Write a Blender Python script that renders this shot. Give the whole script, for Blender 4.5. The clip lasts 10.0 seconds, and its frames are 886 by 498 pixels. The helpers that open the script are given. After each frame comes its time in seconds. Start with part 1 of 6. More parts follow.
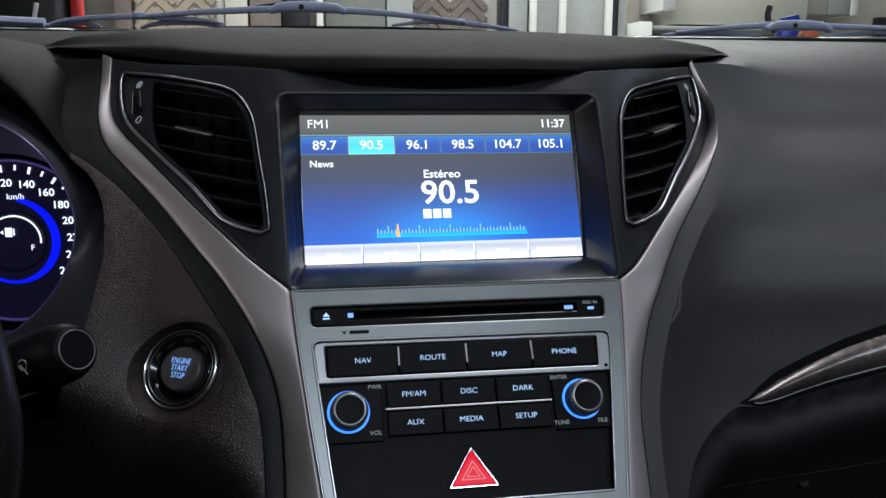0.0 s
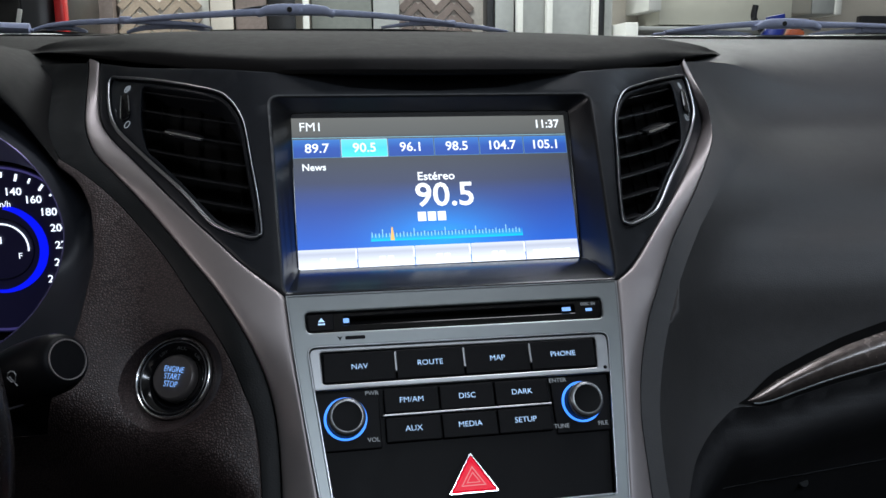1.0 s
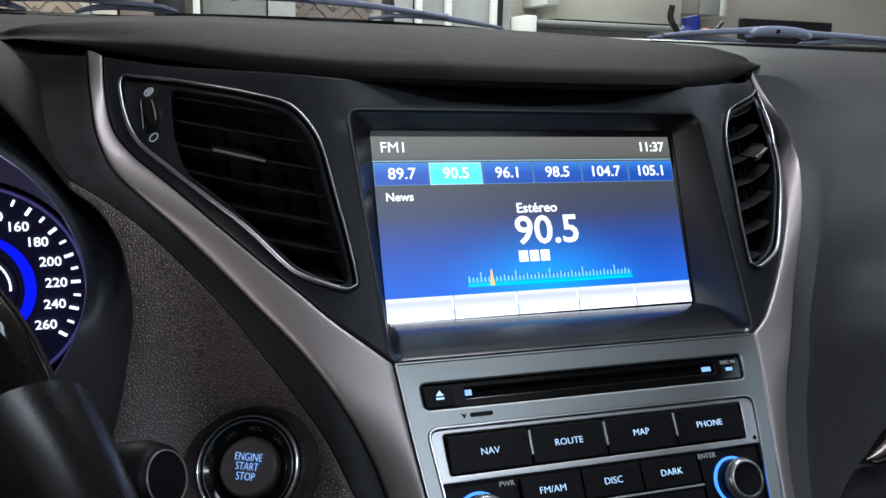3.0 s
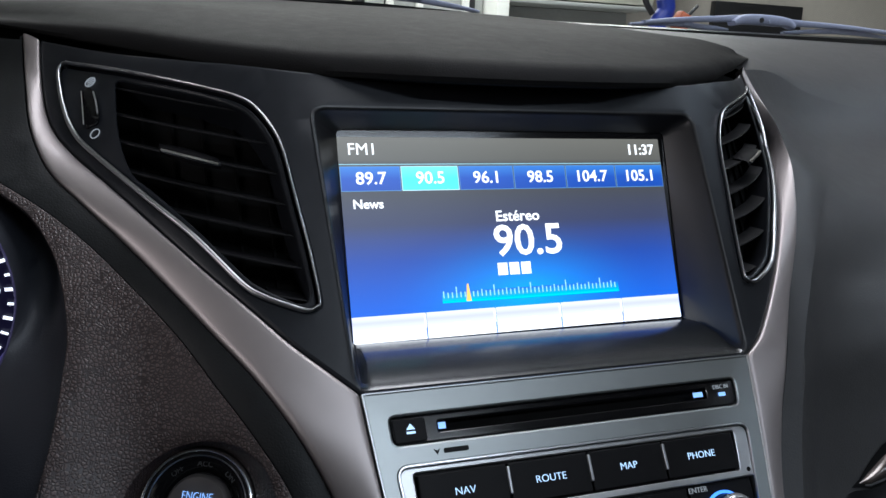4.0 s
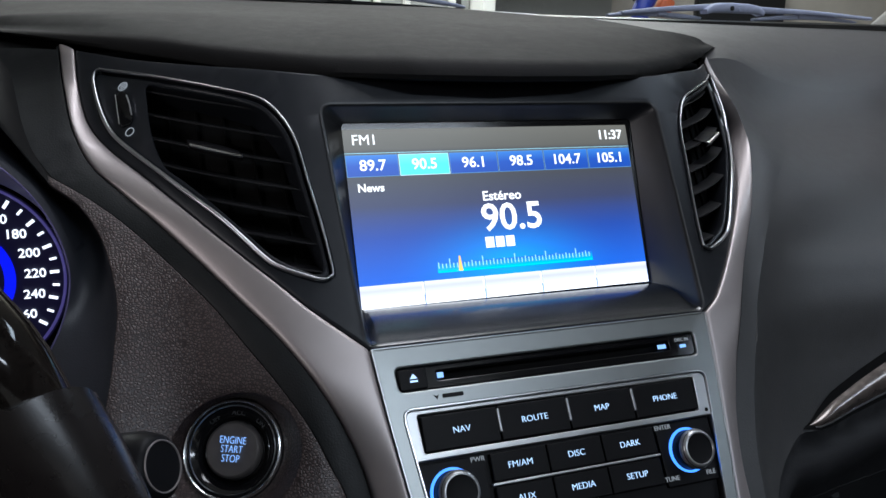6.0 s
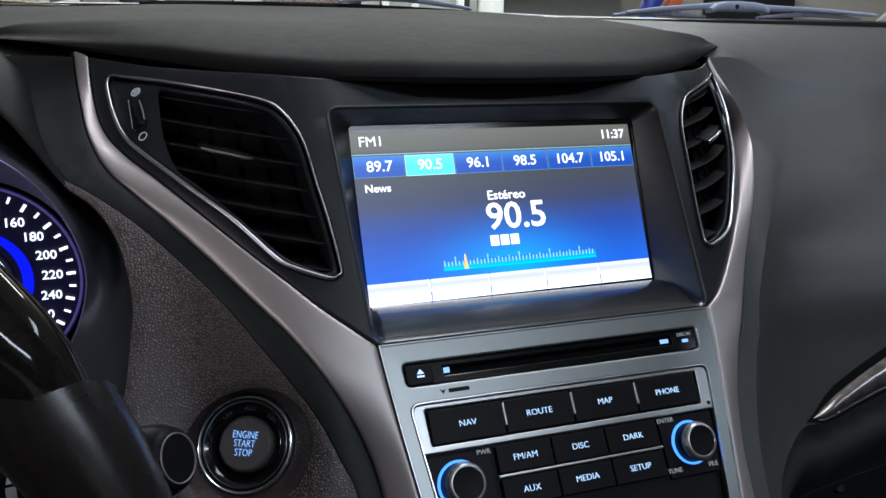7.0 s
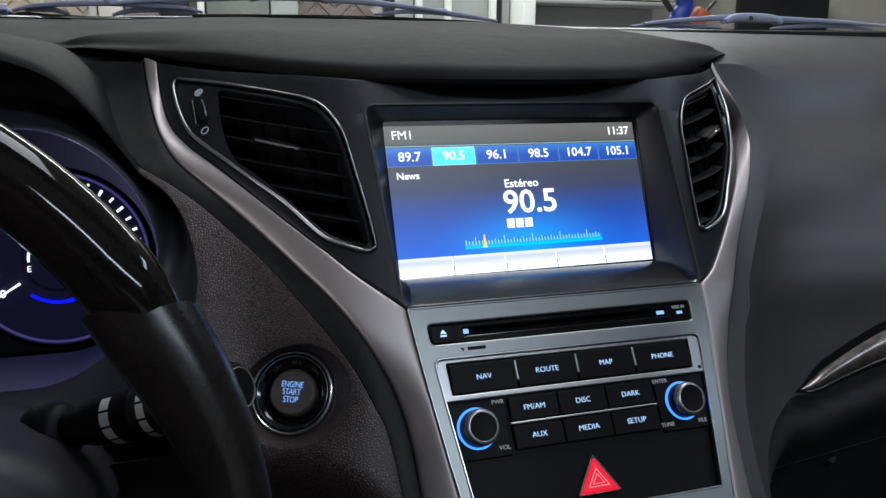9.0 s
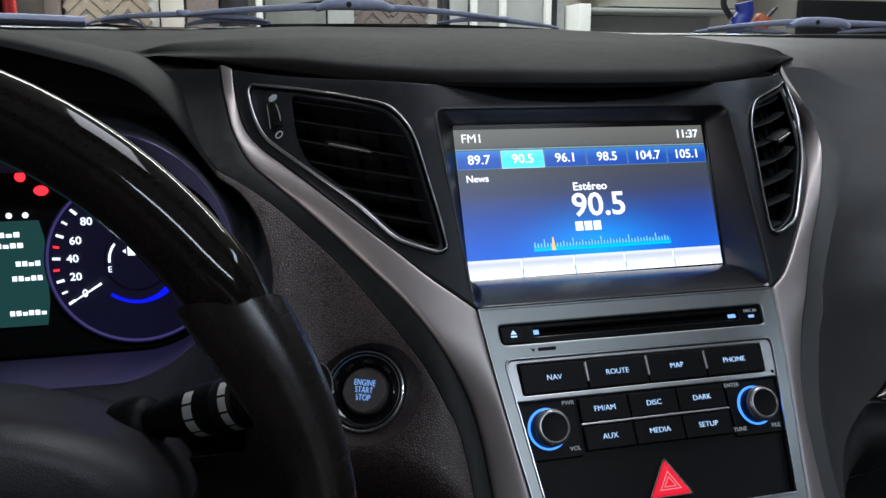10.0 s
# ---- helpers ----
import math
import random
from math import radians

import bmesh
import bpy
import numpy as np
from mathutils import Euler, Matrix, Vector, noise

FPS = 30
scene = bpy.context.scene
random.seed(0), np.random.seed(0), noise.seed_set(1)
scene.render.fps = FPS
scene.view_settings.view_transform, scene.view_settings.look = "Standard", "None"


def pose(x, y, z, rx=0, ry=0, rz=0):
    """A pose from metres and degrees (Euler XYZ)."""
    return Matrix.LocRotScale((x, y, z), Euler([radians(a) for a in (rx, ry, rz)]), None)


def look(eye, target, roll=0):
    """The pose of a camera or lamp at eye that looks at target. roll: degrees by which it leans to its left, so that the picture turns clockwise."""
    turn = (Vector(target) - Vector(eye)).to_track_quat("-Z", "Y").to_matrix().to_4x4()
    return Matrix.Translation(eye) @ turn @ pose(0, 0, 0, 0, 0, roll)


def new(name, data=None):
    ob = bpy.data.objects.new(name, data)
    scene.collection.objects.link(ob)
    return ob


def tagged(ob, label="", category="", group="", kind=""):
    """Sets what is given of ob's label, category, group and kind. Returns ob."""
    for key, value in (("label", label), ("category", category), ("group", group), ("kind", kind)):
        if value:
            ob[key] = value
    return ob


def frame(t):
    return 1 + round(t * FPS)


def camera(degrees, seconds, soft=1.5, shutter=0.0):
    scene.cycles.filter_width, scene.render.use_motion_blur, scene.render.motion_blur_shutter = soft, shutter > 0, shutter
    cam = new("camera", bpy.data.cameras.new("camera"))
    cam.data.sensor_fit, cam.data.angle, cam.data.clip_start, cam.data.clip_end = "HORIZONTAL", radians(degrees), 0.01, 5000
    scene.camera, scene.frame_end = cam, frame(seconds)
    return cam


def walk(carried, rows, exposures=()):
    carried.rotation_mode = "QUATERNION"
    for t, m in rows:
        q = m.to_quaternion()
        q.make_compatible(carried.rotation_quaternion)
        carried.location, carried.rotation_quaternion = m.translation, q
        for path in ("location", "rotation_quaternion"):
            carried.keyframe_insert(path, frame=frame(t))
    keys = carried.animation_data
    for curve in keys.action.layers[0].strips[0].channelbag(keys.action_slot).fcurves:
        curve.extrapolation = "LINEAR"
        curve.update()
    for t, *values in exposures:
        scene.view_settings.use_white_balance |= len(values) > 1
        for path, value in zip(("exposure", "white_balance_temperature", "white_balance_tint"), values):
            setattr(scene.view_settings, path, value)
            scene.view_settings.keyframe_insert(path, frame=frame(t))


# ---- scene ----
cam = camera(54.5, 10.0)
PATH = [
    (0, (-0.083, -0.573, 1.162), (0.226, 1.369, 0.795), 0.2),
    (0.5, (-0.085, -0.569, 1.161), (0.233, 1.372, 0.798), -0.1),
    (1, (-0.086, -0.566, 1.161), (0.249, 1.373, 0.8), -0.4),
    (1.5, (-0.102, -0.554, 1.16), (0.258, 1.38, 0.796), -0.2),
    (2, (-0.146, -0.514, 1.169), (0.278, 1.407, 0.807), 0.7),
    (2.5, (-0.179, -0.478, 1.178), (0.346, 1.415, 0.8), 1.2),
    (2.7, (-0.188, -0.463, 1.175), (0.386, 1.415, 0.796), 1.1),
    (3.8, (-0.18, -0.419, 1.18), (0.478, 1.419, 0.746), 2.5),
    (4, (-0.177, -0.408, 1.184), (0.5, 1.422, 0.745), 2.6),
    (4.5, (-0.176, -0.397, 1.185), (0.523, 1.423, 0.737), 2.7),
    (5, (-0.183, -0.416, 1.189), (0.525, 1.4, 0.741), 2.6),
    (5.5, (-0.191, -0.445, 1.193), (0.521, 1.369, 0.746), 2.0),
    (6, (-0.198, -0.463, 1.191), (0.493, 1.355, 0.725), 1.3),
    (7.5, (-0.199, -0.475, 1.193), (0.463, 1.354, 0.729), 0.5),
    (8, (-0.2, -0.48, 1.191), (0.456, 1.351, 0.726), 0.4),
    (8.5, (-0.208, -0.504, 1.188), (0.427, 1.334, 0.723), 0.7),
    (9, (-0.216, -0.54, 1.188), (0.383, 1.318, 0.751), 0.5),
    (9.5, (-0.214, -0.535, 1.187), (0.362, 1.333, 0.765), 0.2),
    (10, (-0.228, -0.543, 1.184), (0.256, 1.353, 0.77), -0.0),
]
walk(cam, [(t, look(eye, target, roll)) for t, eye, target, roll in PATH], [(0.0, -0.03, 5850, 7), (2.5, 0.17, 5850, 7), (4.0, 0.33, 5850, 7), (5.5, 0.35, 5850, 7), (7.5, 0.31, 5850, 7), (9.0, 0.14, 5850, 7), (10.0, 0.14, 5850, 7)])

# ---------------------------------------------------------------- light
world = bpy.data.worlds.new("garage_air")
scene.world = world
world.use_nodes = True
world.node_tree.nodes["Background"].inputs[0].default_value = (0.75, 0.8, 0.9, 1)
world.node_tree.nodes["Background"].inputs[1].default_value = 0.06


def area(name, m, sx, sy, power, colour):
    d = bpy.data.lights.new(name, "AREA")
    d.shape, d.size, d.size_y, d.energy, d.color = "RECTANGLE", sx, sy, power, colour
    ob = new(name, d)
    ob.matrix_world = m
    return ob


# added fill lamps, unseen: four at ceiling height, one low beside the driver
area("fill_light_wall", pose(0.8, 4.1, 3.40), 5.0, 0.25, 165, (1.0, 0.96, 0.88))
area("fill_light_over_car", pose(0.75, 0.30, 3.40), 0.60, 2.4, 35, (1.0, 0.94, 0.95))
area("fill_light_driver", pose(-3.0, -1.0, 1.66, 0, -70, 0), 0.25, 1.8, 15, (1.0, 0.87, 0.83))
area("fill_light_passenger", pose(2.9, -0.9, 3.40), 0.25, 3.6, 42, (0.82, 0.90, 1.0))
area("fill_light_rear", pose(1.0, -3.1, 3.40), 2.6, 0.25, 56, (0.9, 0.94, 1.0))
scene.view_settings.exposure = 0.0


# ---------------------------------------------------------------- materials
def mat(name, base, rough=0.5, metal=0.0, grain=None, bump=0.2, vary=0.15, vscale=9.0, coat=0.0, emit=None, glow=1.0, spec=0.5, worn=None):
    """grain: ('noise' or 'leather' or 'brushed', cells per metre). vary: how far the colour strays. worn: the colour of the grain's crowns."""
    m = bpy.data.materials.new(name)
    m.use_nodes = True
    nt = m.node_tree
    b = nt.nodes["Principled BSDF"]
    b.inputs["Base Color"].default_value = (*base, 1)
    b.inputs["Roughness"].default_value = rough
    b.inputs["Metallic"].default_value = metal
    b.inputs["Coat Weight"].default_value = coat
    b.inputs["Coat Roughness"].default_value = 0.05
    b.inputs["Specular IOR Level"].default_value = spec
    if emit:
        b.inputs["Emission Color"].default_value = (*emit, 1)
        b.inputs["Emission Strength"].default_value = glow
    co = nt.nodes.new("ShaderNodeTexCoord").outputs["Object"]
    if vary:
        big, small = nt.nodes.new("ShaderNodeTexNoise"), nt.nodes.new("ShaderNodeTexNoise")
        for n, s in ((big, vscale), (small, vscale * 14)):
            nt.links.new(co, n.inputs["Vector"])
            n.inputs["Scale"].default_value, n.inputs["Detail"].default_value = s, 5
        add = nt.nodes.new("ShaderNodeMath")
        nt.links.new(big.outputs["Fac"], add.inputs[0])
        nt.links.new(small.outputs["Fac"], add.inputs[1])
        ramp = nt.nodes.new("ShaderNodeMapRange")
        ramp.inputs["From Min"].default_value, ramp.inputs["From Max"].default_value = 0.7, 1.3
        ramp.inputs["To Min"].default_value, ramp.inputs["To Max"].default_value = 1 - vary, 1 + vary
        nt.links.new(add.outputs[0], ramp.inputs[0])
        mul = nt.nodes.new("ShaderNodeMix")
        mul.data_type, mul.blend_type = "RGBA", "MULTIPLY"
        mul.inputs["Factor"].default_value = 1
        mul.inputs["A"].default_value = (*base, 1)
        nt.links.new(ramp.outputs[0], mul.inputs["B"])
        nt.links.new(mul.outputs["Result"], b.inputs["Base Color"])
        rr = nt.nodes.new("ShaderNodeMapRange")
        rr.inputs["From Min"].default_value, rr.inputs["From Max"].default_value = 0.7, 1.3
        rr.inputs["To Min"].default_value = max(0.02, rough * (1 - vary * 0.7))
        rr.inputs["To Max"].default_value = min(1, rough * (1 + vary * 0.7))
        nt.links.new(add.outputs[0], rr.inputs[0])
        nt.links.new(rr.outputs[0], b.inputs["Roughness"])
    if grain:
        kind, cells = grain
        bp = nt.nodes.new("ShaderNodeBump")
        bp.inputs["Strength"].default_value = bump
        bp.inputs["Distance"].default_value = 0.4 / cells
        if kind == "leather":
            warp = nt.nodes.new("ShaderNodeTexNoise")
            warp.inputs["Scale"].default_value = cells * 0.6
            nt.links.new(co, warp.inputs["Vector"])
            mx = nt.nodes.new("ShaderNodeMix")
            mx.data_type, mx.blend_type = "RGBA", "LINEAR_LIGHT"
            mx.inputs["Factor"].default_value = (0.15 if worn else 0.35) / cells
            nt.links.new(co, mx.inputs["A"])
            nt.links.new(warp.outputs["Color"], mx.inputs["B"])
            tx = nt.nodes.new("ShaderNodeTexVoronoi")
            tx.feature = "DISTANCE_TO_EDGE"
            tx.inputs["Randomness"].default_value = 0.85 if worn else 1.0
            tx.inputs["Scale"].default_value = cells
            nt.links.new(mx.outputs["Result"], tx.inputs["Vector"])
            sm = nt.nodes.new("ShaderNodeMapRange")
            sm.interpolation_type = "SMOOTHSTEP"
            sm.inputs["From Min"].default_value, sm.inputs["From Max"].default_value = (0.04, 0.30) if worn else (0.0, 0.30)
            nt.links.new(tx.outputs["Distance"], sm.inputs[0])
            nt.links.new(sm.outputs[0], bp.inputs["Height"])
            if worn:
                rub = nt.nodes.new("ShaderNodeMix")
                rub.data_type, rub.blend_type = "RGBA", "MIX"
                rub.inputs["A"].default_value = (*base, 1)
                rub.inputs["B"].default_value = (*worn, 1)
                nt.links.new(sm.outputs[0], rub.inputs["Factor"])
                nt.links.new(rub.outputs["Result"], mul.inputs["A"])
        else:
            tx = nt.nodes.new("ShaderNodeTexNoise")
            tx.inputs["Scale"].default_value, tx.inputs["Detail"].default_value = cells, 3
            src = co
            if kind == "brushed":
                mp = nt.nodes.new("ShaderNodeMapping")
                mp.inputs["Scale"].default_value = (0.02, 1, 1)
                nt.links.new(co, mp.inputs["Vector"])
                src = mp.outputs[0]
            nt.links.new(src, tx.inputs["Vector"])
            nt.links.new(tx.outputs["Fac"], bp.inputs["Height"])
        nt.links.new(bp.outputs[0], b.inputs["Normal"])
    return m


def lamp_mat(name, colour, strength):
    m = bpy.data.materials.new(name)
    m.use_nodes = True
    b = m.node_tree.nodes["Principled BSDF"]
    b.inputs["Base Color"].default_value = (0.02, 0.02, 0.02, 1)
    b.inputs["Roughness"].default_value = 0.4
    b.inputs["Emission Color"].default_value = (*colour, 1)
    b.inputs["Emission Strength"].default_value = strength
    return m


# M_TOP is far darker than M_PASS: driver-side and hood shade in its colour
M_TOP = mat("shaded_dash_plastic", (0.0095, 0.0092, 0.0090), 0.66, grain=("leather", 700), bump=0.10, spec=0.07, vary=0.10)
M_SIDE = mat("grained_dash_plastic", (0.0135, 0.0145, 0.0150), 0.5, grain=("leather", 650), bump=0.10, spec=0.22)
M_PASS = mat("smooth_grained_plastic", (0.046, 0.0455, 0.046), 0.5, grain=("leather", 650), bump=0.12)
# M_PASS darkened a little, for the shade beside the strip
M_BAND = mat("shaded_band_plastic", (0.041, 0.041, 0.042), 0.5, grain=("leather", 650), bump=0.12)
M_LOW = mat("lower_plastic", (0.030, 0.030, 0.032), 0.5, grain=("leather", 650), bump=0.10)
M_KNEE = mat("brown_black_leather_grain", (0.026, 0.0187, 0.0180), 0.40, grain=("leather", 640), bump=0.40, spec=0.5, worn=(0.078, 0.055, 0.051))
M_BEZEL = mat("satin_black_plastic", (0.0130, 0.0150, 0.0190), 0.42, grain=("noise", 1500), bump=0.06, spec=0.33)
M_STRIP = mat("satin_grey_metal_paint", (0.45, 0.408, 0.400), 0.47, 0.75, grain=("noise", 2500), bump=0.05, vary=0.03)
M_PLATE = mat("brushed_silver", (0.31, 0.33, 0.33), 0.38, 0.92, grain=("brushed", 1800), bump=0.06, vary=0.03)
M_BRIGHT = mat("pale_silver_paint", (0.48, 0.49, 0.50), 0.34, 0.85, vary=0.05)
M_CHROME = mat("chrome", (0.88, 0.89, 0.90), 0.14, 1.0, vary=0)
M_BUTTON = mat("button_black", (0.0065, 0.0065, 0.0075), 0.45, vary=0.1, spec=0.12)
M_GLOSS = mat("piano_black", (0.006, 0.006, 0.007), 0.12, vary=0.15)
M_SILL = mat("recess_sill_satin", (0.012, 0.014, 0.016), 0.22, vary=0.05, spec=1.0)
M_HOOP = mat("satin_chrome", (0.55, 0.56, 0.58), 0.28, 1.0, vary=0)
M_RECESS = mat("recess_black", (0.012, 0.0125, 0.014), 0.36, grain=("noise", 900), bump=0.03, spec=0.6)
M_DARK = mat("dull_black", (0.005, 0.005, 0.005), 0.8, vary=0.2, spec=0.1)
M_FIN = mat("vent_fin_black", (0.013, 0.013, 0.014), 0.36, vary=0.1, spec=0.45)
# violet of the dial's glow is put into the base colour
M_TUBE = mat("glow_tinted_wall", (0.075, 0.064, 0.165), 0.6, vary=0.1)
M_SLAT = mat("vent_black", (0.010, 0.010, 0.010), 0.42, vary=0.1, spec=0.35)
M_WHEEL = mat("wheel_leather", (0.012, 0.0095, 0.009), 0.27, grain=("leather", 900), bump=0.02)
M_LACQUER = mat("lacquered_dark_wood", (0.010, 0.008, 0.007), 0.06, vary=0.4, vscale=40, spec=0.25)
M_BLADE = mat("wood_look_gloss_trim", (0.17, 0.142, 0.128), 0.24, 0.5, vary=0.35, vscale=12, coat=0.6)
M_WIPER = mat("grey_blue_wiper", (0.42, 0.46, 0.64), 0.5, vary=0.12, vscale=20)
M_RUBBER = mat("rubber", (0.012, 0.012, 0.013), 0.6)
M_WHITE = lamp_mat("backlit_white", (0.50, 0.70, 1.0), 1.25)
M_BLUEWHITE = lamp_mat("backlit_blue_white", (0.28, 0.50, 1.0), 1.1)
M_GREYTXT = lamp_mat("dim_print", (0.5, 0.53, 0.56), 0.42)
M_RING = lamp_mat("ring_glow", (0.07, 0.26, 1.0), 1.7)
M_BLUE = lamp_mat("dial_blue", (0.006, 0.008, 1.0), 0.9)
M_VIOLET = lamp_mat("dial_violet", (0.18, 0.14, 0.55), 0.22)
M_DIALWHITE = lamp_mat("dial_white", (0.9, 0.92, 1.0), 1.4)
M_RED = mat("hazard_red", (0.55, 0.006, 0.014), 0.34, emit=(1.0, 0.012, 0.045), glow=0.62, vary=0.05, spec=0.3)
M_FAINT = mat("faint_grey_print", (0.055, 0.055, 0.055), 0.5, vary=0)
M_PINK = lamp_mat("hazard_mark", (1.0, 0.32, 0.32), 0.8)
M_REDLAMP = lamp_mat("warning_red", (1.0, 0.02, 0.03), 2.0)


# ---------------------------------------------------------------- mesh helpers
def raw(name, verts, faces, material, smooth=30):
    me = bpy.data.meshes.new(name)
    me.from_pydata([tuple(v) for v in verts], [], faces)
    me.validate()
    me.materials.append(material)
    bm = bmesh.new()
    bm.from_mesh(me)
    bmesh.ops.remove_doubles(bm, verts=bm.verts, dist=1e-6)
    bmesh.ops.recalc_face_normals(bm, faces=bm.faces)
    bm.to_mesh(me)
    bm.free()
    if smooth:
        me.shade_smooth()
        me.set_sharp_from_angle(angle=radians(smooth))
    return me


def put(name, me, parent=None, label="", **tags):
    ob = new(name, me)
    if parent:
        ob.parent = parent
    return tagged(ob, label, **tags)


def thing(name, label, category, **tags):
    return tagged(new(name), label, category, **tags)


def join(*pieces):
    """One list of vertices and faces from several."""
    vs, fs = [], []
    for v, f in pieces:
        k = len(vs)
        vs += list(v)
        fs += [tuple(i + k for i in q) for q in f]
    return vs, fs


def curve(points, per=6, closed=False):
    """Catmull-Rom through the points."""
    p = [np.array(q, float) for q in points]
    n, out = len(p), []
    for i in range(n if closed else n - 1):
        a = p[(i - 1) % n] if closed or i else p[0]
        b, c = p[i], p[(i + 1) % n]
        d = p[(i + 2) % n] if closed or i + 2 < n else p[-1]
        for k in range(per):
            t = k / per
            out.append(0.5 * (2 * b + (c - a) * t + (2 * a - 5 * b + 4 * c - d) * t * t + (3 * b - a - 3 * c + d) * t ** 3))
    if not closed:
        out.append(p[-1])
    return out


def rounded(points, r, seg=5):
    """A polygon with its corners rounded; r is one radius or one for each corner."""
    out, n = [], len(points)
    for i in range(n):
        a, b, c = (np.array(points[(i + k) % n], float) for k in (-1, 0, 1))
        rad = r[i] if isinstance(r, (list, tuple)) else r
        d1, d2 = a - b, c - b
        l1, l2 = np.linalg.norm(d1), np.linalg.norm(d2)
        cut = min(rad, 0.45 * l1, 0.45 * l2)
        p, q = b + d1 / l1 * cut, b + d2 / l2 * cut
        for k in range(seg + 1):
            t = k / seg
            out.append((1 - t) ** 2 * p + 2 * t * (1 - t) * b + t * t * q)
    return out


def box2(u0, v0, u1, v1):
    return [(u0, v0), (u1, v0), (u1, v1), (u0, v1)]


def signed(loop):
    return sum(loop[i][0] * loop[(i + 1) % len(loop)][1] - loop[(i + 1) % len(loop)][0] * loop[i][1] for i in range(len(loop))) / 2


def inset(loop, d):
    """The loop moved by d to its left (inwards when it runs anticlockwise)."""
    out, n = [], len(loop)
    for i in range(n):
        a, b, c = np.array(loop[i - 1]), np.array(loop[i]), np.array(loop[(i + 1) % n])
        e1, e2 = b - a, c - b
        e1, e2 = e1 / (np.linalg.norm(e1) + 1e-12), e2 / (np.linalg.norm(e2) + 1e-12)
        nn = np.array([-(e1 + e2)[1], (e1 + e2)[0]])
        ln = np.linalg.norm(nn)
        nn = nn / ln if ln > 1e-9 else np.array([-e1[1], e1[0]])
        out.append(b + nn * d / max(0.5, nn @ np.array([-e1[1], e1[0]])))
    return out


def inside(p, loop):
    x, y, odd = p[0], p[1], False
    for i in range(len(loop)):
        (x1, y1), (x2, y2) = loop[i - 1], loop[i]
        if (y1 > y) != (y2 > y) and x < (x2 - x1) * (y - y1) / (y2 - y1) + x1:
            odd = not odd
    return odd


# the face of the centre stack: a plane that leans back, and falls away to both sides
CX, CY, CZ = 0.004, -0.087, 1.053
SV, SN = np.array([0, 0.556, 0.831]), np.array([0, -0.831, 0.556])


def fall(u):
    a = abs(u)
    if a <= 0.205:
        return 4.6 * max(0.0, a - 0.09) ** 2
    d = min(a - 0.205, 0.3)
    return 0.0608 + 0.78 * d - 0.78 * d * d / 0.6


def smooth01(a, b, x):
    t = min(1, max(0, (x - a) / (b - a)))
    return t * t * (3 - 2 * t)


def W(u, v, n=0.0):
    """A place on the stack: it is turned a little towards the driver, and its upper corners lean back."""
    p = np.array([CX + u, CY, CZ]) + v * SV + n * SN
    back = 0.042 * u + 0.0102 * smooth01(0.15, 0.20, v) * smooth01(0.10, 0.18, abs(u))
    return p + back * np.array((0.15 + 1.6 * u, 1, 1.7 * (p[2] - 1.16)))


def S(u, v, off=0.0):
    return W(u, v, off - fall(u))


def slab(outer, holes=(), off=0.0, depth=0.004, bev=0.0008, step=0.012, surf=S):
    """A plate with rounded rims that follows the face; off: how proud it is."""
    from mathutils.geometry import delaunay_2d_cdt
    outer = [np.array(p, float) for p in outer]
    if signed(outer) < 0:
        outer = outer[::-1]
    loops = [outer]
    for hl in holes:
        hl = [np.array(p, float) for p in hl]
        loops.append(hl[::-1] if signed(hl) > 0 else hl)
    top = [inset(lp, bev) for lp in loops]
    pts, edges = [], []
    for lp in top:
        k = len(pts)
        pts += [Vector((p[0], p[1])) for p in lp]
        edges += [(k + i, k + (i + 1) % len(lp)) for i in range(len(lp))]
    us, vs_ = [p[0] for p in outer], [p[1] for p in outer]
    if step:
        for gu in np.arange(min(us), max(us), step):
            for gv in np.arange(min(vs_), max(vs_), step):
                q = (gu + 0.001, gv + 0.001)
                if inside(q, top[0]) and not any(inside(q, lp) for lp in top[1:]):
                    if min(math.hypot(q[0] - p[0], q[1] - p[1]) for lp in top for p in lp) > step * 0.35:
                        pts.append(Vector(q))
    vv, _, ff, *_ = delaunay_2d_cdt(pts, edges, [], 0, 1e-7)
    verts = [surf(p[0], p[1], off) for p in vv]
    faces = []
    for f in ff:
        c = sum((vv[i] for i in f), Vector((0, 0))) / len(f)
        if inside(c, top[0]) and not any(inside(c, lp) for lp in top[1:]):
            faces.append(tuple(f))
    for lp in loops:
        rings = [[surf(p[0], p[1], off + o) for p in inset(lp, b)] for b, o in
                 ((bev, 0), (bev * 0.3, -bev * 0.3), (0, -bev), (0, -depth))]
        k, n = len(verts), len(lp)
        for rg in rings:
            verts += rg
        for a in range(3):
            for i in range(n):
                j = (i + 1) % n
                faces.append((k + a * n + i, k + a * n + j, k + a * n + n + j, k + a * n + n + i))
    return verts, faces


